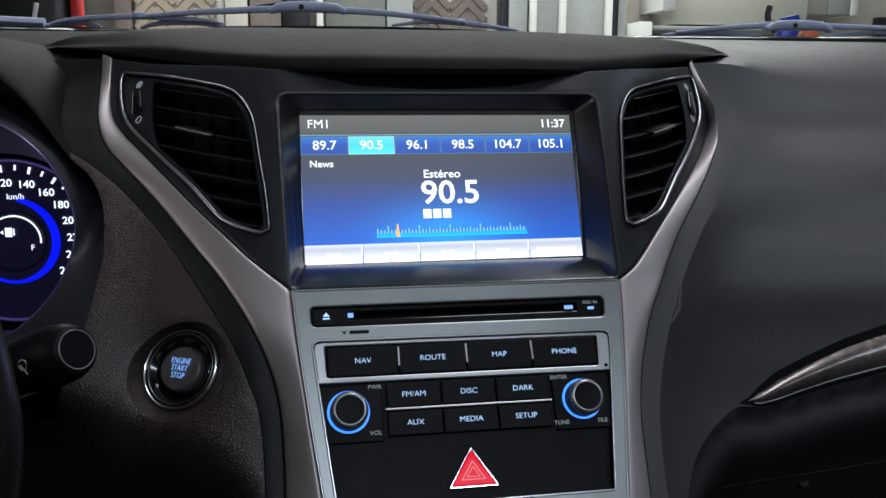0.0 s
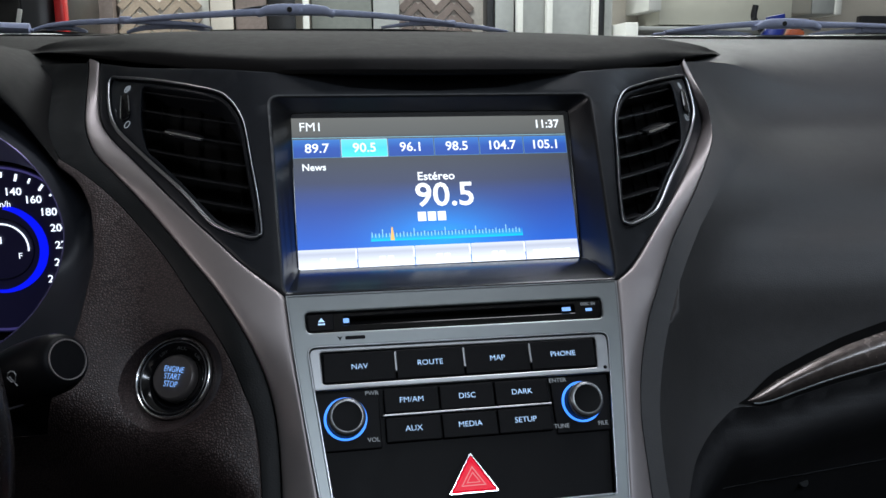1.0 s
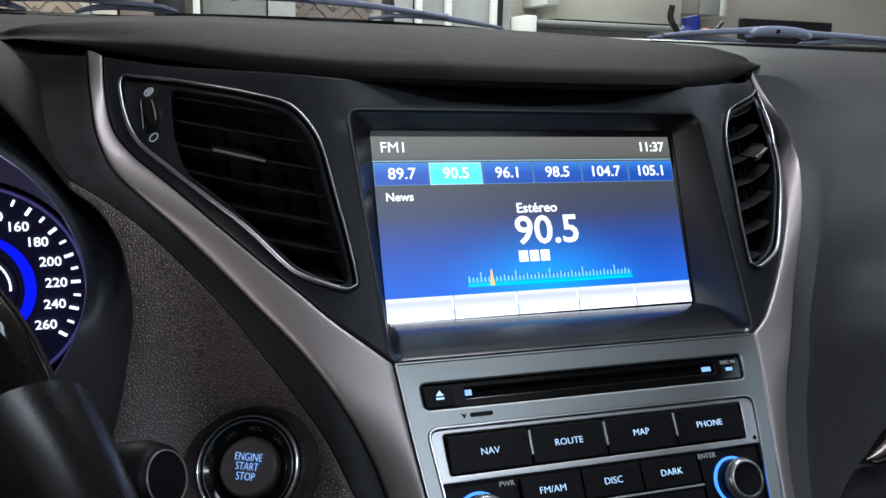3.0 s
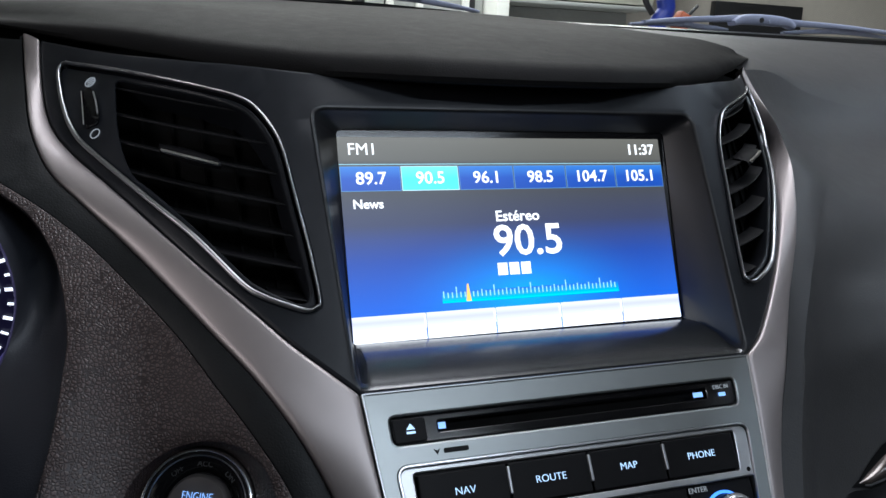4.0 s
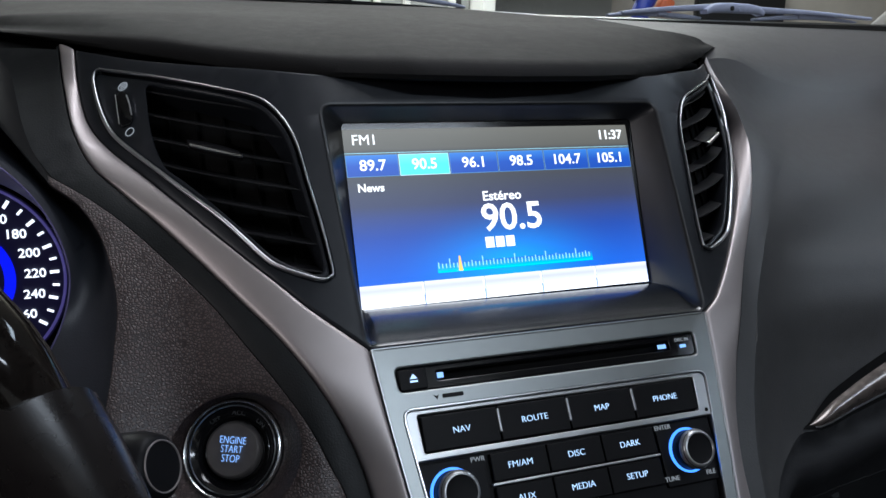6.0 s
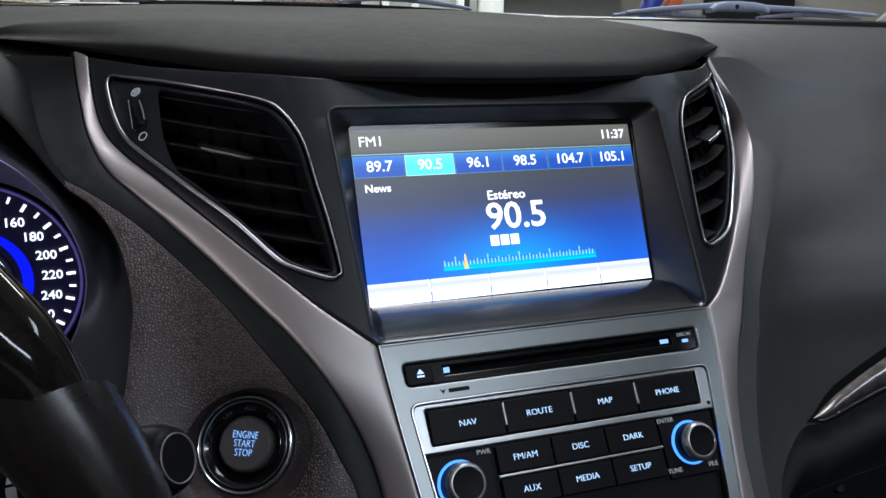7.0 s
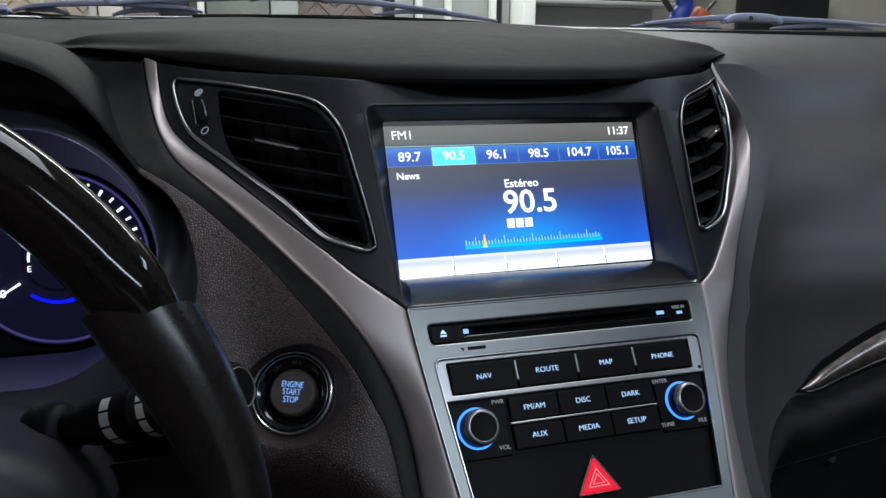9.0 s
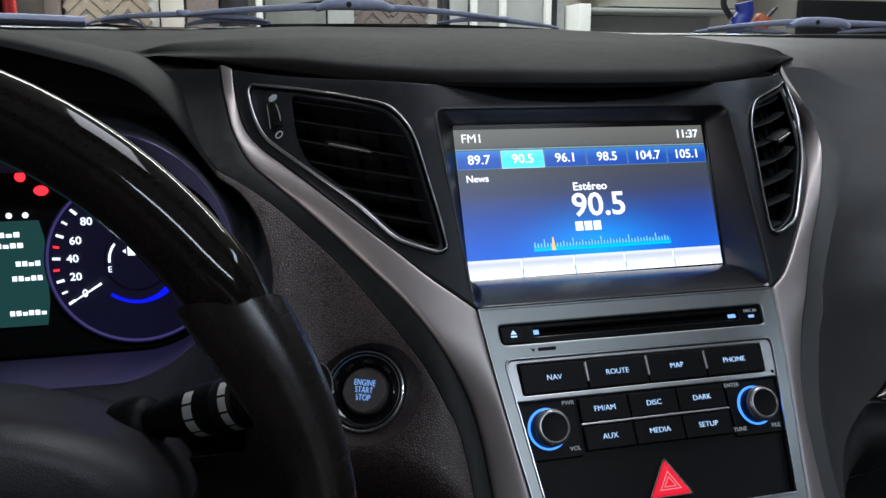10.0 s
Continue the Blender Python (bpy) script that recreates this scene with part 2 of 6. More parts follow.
def sweep(path, section, closed=True, cap=True, up=(0, 0, 1)):
    """A bar along a path; section: (sideways, upwards) pairs, or a function of the step that gives them."""
    path = [np.array(p, float) for p in path]
    n, verts, faces = len(path), [], []
    upv = np.array(up, float)
    for i, p in enumerate(path):
        a = path[i - 1] if closed or i else p
        b = path[(i + 1) % n] if closed or i < n - 1 else p
        t = (b - a) / np.linalg.norm(b - a)
        w = upv(p) if callable(upv) else upv
        side = np.cross(t, w)
        side /= np.linalg.norm(side)
        top = np.cross(side, t)
        sec = section(i) if callable(section) else section
        verts += [p + side * s + top * q for s, q in sec]
    m = len(section(0) if callable(section) else section)
    for i in range(n if closed else n - 1):
        j = (i + 1) % n
        for k in range(m):
            faces.append((i * m + k, i * m + (k + 1) % m, j * m + (k + 1) % m, j * m + k))
    if not closed and cap:
        faces += [tuple(range(m)), tuple((n - 1) * m + k for k in range(m))]
    return verts, faces


def oval(a, b, n=10, turn=0.0):
    return [(a * math.cos(2 * math.pi * k / n + turn), b * math.sin(2 * math.pi * k / n + turn)) for k in range(n)]


def lathe(profile, m, seg=40, close=False, cap=False):
    """Turned shape: (radius, height) pairs about the z axis of the pose m."""
    verts, faces = [], []
    for r, z in profile:
        verts += [np.array(m @ Vector((r * math.cos(2 * math.pi * k / seg), r * math.sin(2 * math.pi * k / seg), z))) for k in range(seg)]
    n = len(profile)
    for a in range(n if close else n - 1):
        b = (a + 1) % n
        for k in range(seg):
            l = (k + 1) % seg
            faces.append((a * seg + k, a * seg + l, b * seg + l, b * seg + k))
    if cap:
        for a in (0, n - 1):
            if profile[a][0] > 1e-6:
                faces.append(tuple(a * seg + k for k in range(seg)))
    return verts, faces


def on_face(u, v, off=0.0, spin=0.0, tangent=True):
    """A pose on the stack's face: x along u, y up the face, z outwards."""
    o = S(u, v, off)
    if tangent:
        e = 1e-4
        x = S(u + e, v, off) - S(u - e, v, off)
        x = Vector(x / np.linalg.norm(x))
    else:
        x = Vector((1, 0, 0))
    y = Vector(SV)
    z = x.cross(y).normalized()
    y = z.cross(x)
    m = Matrix((x, y, z)).transposed().to_4x4()
    m.translation = o
    return m @ pose(0, 0, 0, 0, 0, spin)


def words(name, text, size, m, material, parent, wide=1.0, bold=0.0, label=""):
    """Lettering, centred on the pose m, as one flat mesh."""
    cu = bpy.data.curves.new(name, "FONT")
    cu.body, cu.size, cu.align_x, cu.align_y = text, size, "CENTER", "CENTER"
    cu.extrude, cu.offset, cu.resolution_u = 0.00012, bold, 3
    tmp = new(name, cu)
    bpy.context.view_layer.update()
    me = bpy.data.meshes.new_from_object(tmp.evaluated_get(bpy.context.evaluated_depsgraph_get()))
    bpy.data.objects.remove(tmp)
    me.transform(m @ Matrix.Diagonal((wide, 1, 1, 1)))
    me.materials.clear()
    me.materials.append(material)
    return put(name, me, parent, label)


def block(m, sx, sy, sz, bev=0.0):
    """A box with chamfered edges, centred on the pose m."""
    bm = bmesh.new()
    bmesh.ops.create_cube(bm, size=1)
    bmesh.ops.scale(bm, vec=(sx, sy, sz), verts=bm.verts)
    if bev:
        bmesh.ops.bevel(bm, geom=bm.edges[:], offset=bev, segments=2, affect="EDGES", profile=0.5)
    bmesh.ops.transform(bm, matrix=m, verts=bm.verts)
    bm.verts.index_update()
    out = [np.array(v.co) for v in bm.verts], [tuple(v.index for v in f.verts) for f in bm.faces]
    bm.free()
    return out


def loft(rows, closed_row=False):
    n, verts, faces = len(rows[0]), [], []
    for r in rows:
        verts += list(r)
    for a in range(len(rows) - 1):
        for k in range(n if closed_row else n - 1):
            l = (k + 1) % n
            faces.append((a * n + k, a * n + l, a * n + n + l, a * n + n + k))
    return verts, faces


def mirror(pts):
    return [(-p[0], p[1]) for p in pts]


# ---------------------------------------------------------------- dashboard
IN = [(-0.2226, 0.2048), (-0.2223, 0.1834), (-0.2208, 0.1642), (-0.2167, 0.1501), (-0.2083, 0.1354), (-0.1940, 0.1145),
      (-0.1710, 0.0810), (-0.1515, 0.0545), (-0.1340, 0.0330), (-0.1200, 0.0165), (-0.0975, -0.0050)]
EDGE = [(-0.0975, -0.0050), (-0.0945, -0.0350), (-0.0915, -0.0600), (-0.0882, -0.0850), (-0.0825, -0.1250), (-0.0770, -0.1700), (-0.0700, -0.2400)]
OUT = [(-0.2309, 0.2118), (-0.2307, 0.2083), (-0.2293, 0.1803), (-0.2269, 0.1515), (-0.2182, 0.1242), (-0.2035, 0.1034), (-0.1888, 0.0840), (-0.1752, 0.0647),
       (-0.1626, 0.0457), (-0.1507, 0.0278), (-0.1393, 0.0112), (-0.1295, -0.0049), (-0.1212, -0.0202), (-0.1141, -0.0350), (-0.1085, -0.0502),
       (-0.1048, -0.0659), (-0.1031, -0.0816), (-0.1024, -0.0969), (-0.1021, -0.1118), (-0.1021, -0.1700), (-0.1021, -0.2400)]
IN_R = [(0.2094, 0.1955), (0.2105, 0.1900), (0.2150, 0.1760), (0.2190, 0.1630), (0.2200, 0.1520), (0.2165, 0.1400), (0.2100, 0.1300), (0.2000, 0.1155), (0.1900, 0.1020),
        (0.1720, 0.0795), (0.1560, 0.0600), (0.1420, 0.0430), (0.1300, 0.0282), (0.1180, 0.0135), (0.1080, 0.0025), (0.0975, -0.0050)]
OUT_R = [(0.2125, 0.2015), (0.2134, 0.1972), (0.2190, 0.1757), (0.2210, 0.1630), (0.2203, 0.1509), (0.2119, 0.1224), (0.1942, 0.0939), (0.1771, 0.0693), (0.1613, 0.0481), (0.1469, 0.0286), (0.1352, 0.0097),
         (0.1253, -0.0081), (0.1164, -0.0243), (0.1104, -0.0399), (0.1055, -0.0555), (0.1019, -0.0710), (0.0994, -0.0863), (0.0983, -0.1012),
         (0.0977, -0.1157), (0.0970, -0.1299), (0.0965, -0.1700), (0.0965, -0.2400)]
IN_C, EDGE_C, OUT_C, INR_C, OUTR_C = curve(IN), curve(EDGE), curve(OUT), curve(IN_R), curve(OUT_R)


def low(v):
    return 0.010 * (1 - smooth01(-0.08, 0.045, v))


def least(a, b):
    """The smaller of two depths, with a soft change-over."""
    a = max(a, 1e-3)
    return (a ** -6 + b ** -6) ** (-1 / 6)


LEFT_U = [-0.42, -0.2283, -0.1950, -0.1817, -0.1650, -0.1450, -0.1300, -0.1155, -0.1124, -0.0995]
LEFT_V = [-0.036, -0.0400, -0.0530, -0.0590, -0.0670, -0.0780, -0.0900, -0.1100, -0.2933, -0.3887]
DEEP_V = [-0.3, 0.03, 0.05, 0.07, 0.087, 0.107, 0.141, 0.181, 0.20, 0.25]
DEEP_L = [0.0365, 0.0365, 0.0375, 0.0425, 0.0455, 0.052, 0.065, 0.090, 0.12, 0.17]
RIM_V = [-0.26, -0.10, -0.06, -0.045, -0.025, -0.005, 0.015, 0.036, 0.061, 0.088, 0.12, 0.152, 0.19, 0.22, 0.28]
RIM_D = [0.012, 0.009, 0.0070, 0.0075, 0.0082, 0.0115, 0.0145, 0.018, 0.025, 0.036, 0.052, 0.066, 0.082, 0.10, 0.15]


def left_depth(u, v):
    return (least(fall(u), np.interp(v, DEEP_V, DEEP_L)) ** 4 + low(v) ** 4) ** 0.25


def right_depth(u, v):
    rim = np.interp(v, RIM_V, RIM_D) + 0.75 * smooth01(0.09, 0.16, v) * max(0.0, u - 0.222)
    return (least(fall(u), rim) ** 4 + (0.7 * low(v)) ** 4) ** 0.25


def K(u, v, off=0.0):
    """The face of the panel on the driver's side: it stands proud of the stack, dished round the start button."""
    d = max(0.0, np.interp(u, LEFT_U, LEFT_V) - v)
    under = 34 * d * d if d < 0.035 else 0.04165 + 2.38 * (d - 0.035)
    dish = 0.010 * math.exp(-((u + 0.161) ** 2 + (v + 0.040) ** 2) / (2 * 0.020 ** 2))
    return W(u, v, off - left_depth(u, v) - under - dish)


UNDER_U = [0.09, 0.115, 0.1260, 0.1373, 0.1482, 0.1603, 0.1717, 0.1807, 0.2000, 0.2291, 0.2552, 0.2934, 0.42]
UNDER_V = [-0.25, -0.170, -0.1360, -0.1128, -0.0996, -0.0888, -0.0808, -0.0752, -0.0762, -0.0703, -0.0646, -0.0582, -0.042]
RCREASE_V = [-0.255, -0.1217, -0.1039, -0.0857, -0.0668, -0.0476, -0.0280, -0.0070, 0.0147, 0.0372, 0.0609, 0.0869, 0.1123, 0.130, 0.148, 0.18, 0.234, 0.28]
RCREASE_U = [0.1065, 0.1074, 0.1087, 0.1108, 0.1154, 0.1214, 0.1296, 0.1406, 0.1540, 0.1693, 0.1889, 0.2133, 0.2435, 0.264, 0.286, 0.320, 0.370, 0.41]


OUTR_V, OUTR_U = [p[1] for p in OUT_R[::-1]], [p[0] for p in OUT_R[::-1]]


def belly(u, v):
    """Depth of the passenger's side: it bellies out beyond a soft crease."""
    sat = np.interp(v, [-0.26, -0.07, -0.03, 0.0, 0.03, 0.09, 0.17, 0.22, 0.28], [0.060, 0.056, 0.049, 0.040, 0.042, 0.076, 0.126, 0.152, 0.175])
    c = np.interp(v, RCREASE_V, RCREASE_U)
    n = right_depth(u, v)
    if u > c:
        edge = right_depth(c, v)
        n = edge + (sat - edge) * (1 - math.exp(-(u - c) / (0.035 + 0.13 * smooth01(0.03, 0.13, v))))
    w = smooth01(0.12, 0.20, v)
    if w > 0:
        n = (1 - w) * n + w * (max(1e-3, fall(u)) ** -6 + sat ** -6) ** (-1 / 6)
    return n


def KR(u, v, off=0.0):
    """The passenger's side: the crease softens upwards, and the panel turns under above the glove box."""
    h = 0.034 * smooth01(0.02, 0.10, v) * smooth01(0.0, 0.03, u - np.interp(v, OUTR_V, OUTR_U))
    if h > 0.001:
        n = sum(belly(u + 0.5 * h * i, v + h * k / 3) for i in (-1, 0, 1) for k in (-3, -2, -1, 0, 1, 2, 3)) / 21
    else:
        n = belly(u, v)
    d = max(0.0, np.interp(u, UNDER_U, UNDER_V) - v)
    n += 0.005 * smooth01(0.0, 0.005, d) + 0.10 * d + 1.6 * max(0.0, d - 0.019) * smooth01(0.017, 0.045, d)
    return W(u, v, off - n)


dash = thing("dashboard", "black soft-touch dashboard with grey metallic trim round the centre stack", "dashboard")
GLASS_Y, GLASS_Z = 0.43, 1.2215


def tucked(u):
    """How far the panel is drawn in under the ends of the hood."""
    return smooth01(0.20, 0.214, abs(u)) * (1 - smooth01(0.255, 0.305, abs(u)))


def skin_start(u):
    z = 1.188 - 0.006 * tucked(u) - 0.016 * smooth01(0.25, 0.33, abs(u)) - (0.034 * smooth01(0.27, 0.42, u) if u > 0 else 0.0)
    return (z - CZ + 0.556 * fall(u)) / 0.831


def skin_top(u, t, off=0.0):
    """Above its shoulder the panel rolls over and runs on to the windscreen."""
    face, v0 = KR if u > 0 else K, skin_start(u)
    p = face(u, v0)
    way = p - face(u, v0 - 0.004)
    way = way / np.linalg.norm(way)
    gy, gz = GLASS_Y - 0.25 * max(0, abs(u) - 0.35) ** 2, GLASS_Z
    k = (gz - 0.085 * (gy - p[1]) - p[2]) / (way[2] - 0.085 * way[1])
    c = p + way * k
    g = np.array((p[0], gy, gz))
    q = (1 - t) ** 2 * p + 2 * t * (1 - t) * c + t * t * g
    return q + np.array((0, 0, off - 0.0045 * tucked(u) * smooth01(0, 0.12, t) * (1 - smooth01(0.25, 0.6, t))))


TS = np.linspace(0, 1, 17)
rows = []
us = np.concatenate((np.linspace(0.2322, 0.30, 12), np.linspace(0.31, 0.72, 30)))
for u in us:
    rows.append([skin_top(u, t) for t in TS] + [skin_top(u, 1) + np.array((0, 0.012, -0.04))])
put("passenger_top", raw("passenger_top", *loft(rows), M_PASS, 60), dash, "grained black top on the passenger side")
# the driver's side gets its shade from the darker M_TOP
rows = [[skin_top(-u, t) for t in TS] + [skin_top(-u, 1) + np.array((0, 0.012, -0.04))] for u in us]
put("driver_top", raw("driver_top", *loft(rows), M_TOP, 60), dash, "grained top on the driver's side, shade in its black")


def skin_z(u, y):
    ts = np.linspace(0, 1, 41)
    pts = [skin_top(u, t) for t in ts]
    return np.interp(y, [p[1] for p in pts], [p[2] for p in pts])


# hood over the screen
def brow(u):
    a = abs(u)
    y = np.interp(a, [0, 0.05, 0.1, 0.15, 0.2, 0.25, 0.303], [-0.030, -0.026, -0.006, 0.029, 0.075, 0.127, 0.189])
    z = np.interp(a, [0, 0.1, 0.15, 0.2, 0.25, 0.303], [1.1712, 1.1718, 1.1757, 1.1822, 1.1890, 1.1945])
    return y, z


def hood_row(u, sink=0.0):
    y, z = brow(u)
    a = abs(u)
    thick = 1 - 0.85 * smooth01(0.17, 0.294, a)
    cy = max(y + 0.02, 0.135 + 0.055 * smooth01(0.2, 0.294, a))
    cz = 1.2055 - 0.0035 * smooth01(0.15, 0.294, a)
    gz = GLASS_Z + 0.006 * (1 - smooth01(0.12, 0.30, a))
    f = 0.012 * thick
    row = [(y + 0.10, z + 0.008), (y + 0.03, z + 0.002), (y + 0.004, z - 0.0004), (y + 0.0006, z + 0.0006), (y, z + 0.0030 * thick),
           (y + 0.0020, z + 0.0065 * thick), (y + 0.0065, z + 0.0095 * thick), (y + 0.014, z + f)]
    y1, z1 = row[-1]
    for t in (0.25, 0.5, 0.75, 0.9):
        row.append((y1 + (cy - y1) * t, z1 + (cz - z1) * t + 0.0015 * math.sin(math.pi * t) * thick))
    row.append((cy + 0.004, cz + 0.0006))
    for t in (0.08, 0.2, 0.4, 0.6, 0.8, 1.0):
        row.append((cy + (GLASS_Y - cy) * t, cz + (gz - cz) * (t + 0.25 * t * (1 - t))))
    row.append((GLASS_Y + 0.010, gz - 0.004))
    row.append((GLASS_Y + 0.016, gz - 0.05))
    out = []
    for k, (p, q) in enumerate(row):
        back = 0.042 * u * (1 - smooth01(0.22, 0.42, p))
        deep = smooth01(y + 0.010, y + 0.07, p)
        w = smooth01(0.275 - 0.030 * deep, 0.303, a)
        z_ = (1 - w) * q + w * (skin_z(u, p + back) + min(0.0008, 0.0003 * k - 0.0012)) - sink
        out.append(np.array((CX + u + back * (0.15 + 1.6 * u), p + back, z_)))
    return out


hu = np.linspace(-0.303, 0.303, 107)
rows = [hood_row(-0.303, 0.02)] + [hood_row(u) for u in hu] + [hood_row(0.303, 0.02)]
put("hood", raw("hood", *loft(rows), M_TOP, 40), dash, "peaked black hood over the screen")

# strips of grey metal that frame the centre stack, twisted between its face and the panels beside it
for inner, outer, depth in ((IN_C + EDGE_C[1:], OUT_C, left_depth), (INR_C + mirror(EDGE_C[1:]), OUTR_C, right_depth)):
    inner, outer = np.array([tuple(p) for p in inner]), np.array([tuple(p) for p in outer])
    top_i, top_o = inner[0][1], outer[0][1]
    rows = []
    for k in range(201):
        t = k / 200
        vi, vo = top_i + (-0.24 - top_i) * t, top_o + (-0.24 - top_o) * t
        ui = np.interp(-vi, -inner[:, 1], inner[:, 0])
        uo = np.interp(-vo, -outer[:, 1], outer[:, 0])
        ni, no = fall(ui), depth(uo, vo)
        row = []
        for f, o in ((0, -0.006), (0, -0.0006), (0.04, 0.0006), (0.12, 0.0011), (0.25, 0.0015), (0.4, 0.0018), (0.6, 0.0019), (0.75, 0.0018), (0.88, 0.0015), (0.96, 0.0011), (1, 0.0), (1, -0.008)):
            row.append(W(ui + (uo - ui) * f, vi + (vo - vi) * f, o - ni - (no - ni) * f))
        rows.append(row)
    put("trim_strip", raw("trim_strip", *loft(rows), M_STRIP, 70), dash, "satin grey metallic strip")

# driver's side: a smooth band beside the strip, then a leather-grained panel up to the instrument pod
SEAM = [(-0.2310, -0.0611), (-0.2240, -0.0358), (-0.2171, -0.0109), (-0.2138, 0.0047), (-0.2112, 0.0210), (-0.2092, 0.0381), (-0.2108, 0.0571), (-0.2152, 0.0776), (-0.2250, 0.0971), (-0.2395, 0.1130),
        (-0.2500, 0.1330), (-0.2600, 0.1600), (-0.2690, 0.1900), (-0.2774, 0.2240)]
CREASE = [(-0.2395, 0.1180), (-0.2184, 0.0995), (-0.1987, 0.0781), (-0.1824, 0.0560), (-0.1659, 0.0315), (-0.1526, 0.0078), (-0.1399, -0.0140), (-0.1294, -0.0342), (-0.1217, -0.0541), (-0.1153, -0.0741), (-0.1125, -0.1200), (-0.1120, -0.2550)]
gap = [p + np.array((-0.0006, 0)) for p in OUT_C]
crease = curve(CREASE, 5)
seam = curve(SEAM, 5)
shoulder = [(u, skin_start(u) + 0.0005) for u in np.linspace(-0.2774, -0.2325, 7)]
seam_low = [p for p in seam if p[1] < 0.1135] + [np.array((-0.2404, 0.1150))]
seam_high = [np.array((-0.2405, 0.1152))] + [p for p in seam if p[1] >= 0.1165]
band_l = gap + [(-0.1021, -0.255)] + crease[::-1] + seam_high + shoulder[1:]
# driver-side shade is in this band's colour, a third of its twin's brightness
put("side_band", raw("side_band", *slab(band_l, off=0.0, depth=0.01, bev=0.0010, step=0.008, surf=K), M_SIDE, 40), dash, "smooth band beside the metal strip, shade in its dark colour")
WELL = [(-0.1622 + 0.0292 * math.cos(q), -0.0408 + 0.0284 * math.sin(q)) for q in np.linspace(0, 2 * math.pi, 57)[:-1]]
knee = crease + [(-0.42, -0.255), (-0.42, -0.0611)] + seam_low
put("knee_panel", raw("knee_panel", *slab(knee, [WELL], off=0.0006, depth=0.003, bev=0.0006, step=0.0075, surf=K), M_KNEE, 60), dash, "brown-black leather-grained side panel")
right = [p + np.array((0.0006, 0)) for p in OUTR_C]
meet = 0.384
far_crease = [(np.interp(v, RCREASE_V, RCREASE_U), v) for v in np.linspace(-0.255, skin_start(meet) - 0.004, 60)]
strip_band = right + [(0.0965, -0.255)] + far_crease + [(a, skin_start(a) + 0.0005) for a in np.linspace(meet, 0.2140, 16)]
put("passenger_band", raw("passenger_band", *slab(strip_band, off=0.0, depth=0.01, bev=0.0, step=0.007, surf=KR), M_BAND, 50), dash, "smooth band beside the metal strip, shade in its dark colour")
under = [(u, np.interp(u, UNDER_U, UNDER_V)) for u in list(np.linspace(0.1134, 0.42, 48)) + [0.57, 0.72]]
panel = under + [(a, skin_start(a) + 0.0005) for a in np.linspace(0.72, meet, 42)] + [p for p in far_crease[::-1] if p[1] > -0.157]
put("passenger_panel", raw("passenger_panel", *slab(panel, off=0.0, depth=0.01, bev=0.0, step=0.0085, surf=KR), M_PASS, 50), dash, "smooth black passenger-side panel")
lower_panel = under[::-1] + [p for p in far_crease[::-1] if p[1] < -0.162] + [(0.72, -0.255)]
put("glove_box_panel", raw("glove_box_panel", *slab(lower_panel, off=0.0002, depth=0.01, bev=0.0003, step=0.0055, surf=KR), M_LOW, 50), dash, "black panel under the trim blade")
put("glove_box_seam", raw("glove_box_seam", *sweep([KR(u, -0.1195 + 0.0113 * (u - 0.18) / 0.13 + 0.0, 0.0004) for u in np.linspace(0.185, 0.60, 40)], oval(0.0007, 0.0008, 6), False, up=SN), M_SIDE), dash, "moulded edge of the glove box lid")
put("glove_box_lock", raw("glove_box_lock", *lathe([(0.0, 0.0012), (0.0034, 0.0012), (0.0042, 0.0004), (0.0042, -0.003)], Matrix.Translation(KR(0.256, -0.1176)) @ pose(0, 0, 0, 56, 0, 0), 20), M_SIDE, 40), dash, "small round lock")

# black bezel around screen and vents
VENT = [(-0.2098, 0.1858), (-0.2060, 0.1836), (-0.1750, 0.1615), (-0.1510, 0.1463), (-0.1365, 0.1378), (-0.1290, 0.1312), (-0.1222, 0.1197), (-0.1180, 0.1065),
        (-0.1147, 0.0826), (-0.1115, 0.0605), (-0.1093, 0.0370), (-0.1110, 0.0333), (-0.1150, 0.0323), (-0.1220, 0.0353), (-0.1320, 0.0412),
        (-0.1403, 0.0490), (-0.1570, 0.0735), (-0.1767, 0.0995), (-0.1995, 0.1322), (-0.2084, 0.1484), (-0.2124, 0.1634), (-0.2138, 0.1780), (-0.2134, 0.1832), (-0.2119, 0.1857)]
VENT_C = curve(VENT, 4, True)
SCREEN_HOLE = rounded([(-0.0975, -0.0038), (0.0975, -0.0038), (0.1030, 0.1268), (-0.1030, 0.1268)], [0.007, 0.007, 0.006, 0.006], 6)


def far_side(pts):
    """The passenger's vent: the mirror image of the driver's, drawn in a little at its upper corner."""
    return [(-p[0] * (1 - 0.018 * smooth01(0.15, 0.19, p[1])), p[1] - 0.0026 * smooth01(0.15, 0.19, p[1])) for p in pts]


TOPLINE = [(u, (brow(u)[1] + 0.002 - 0.0045 * smooth01(0.13, 0.20, abs(u)) - CZ + 0.556 * fall(u)) / 0.831) for u in np.linspace(-0.2215, 0.0, 17)]
inn = [p + np.array((0.0006, 0)) for p in IN_C]
inn_r = [p - np.array((0.0006, 0)) for p in INR_C]
bez = inn[::-1] + TOPLINE + [p for p in mirror(TOPLINE[:-1])[::-1] if p[0] < 0.2025] + inn_r
put("bezel", raw("bezel", *slab(bez, [VENT_C, far_side(VENT_C), SCREEN_HOLE], 0.0, 0.008, 0.0015, 0.009), M_BEZEL, 20), dash, "satin black bezel round screen and vents")

# walls of the recess the screen sits in
lip = SCREEN_HOLE


def screen_n(v):
    return -0.033 + (v - 0.0245) * (0.0202 / 0.0945)


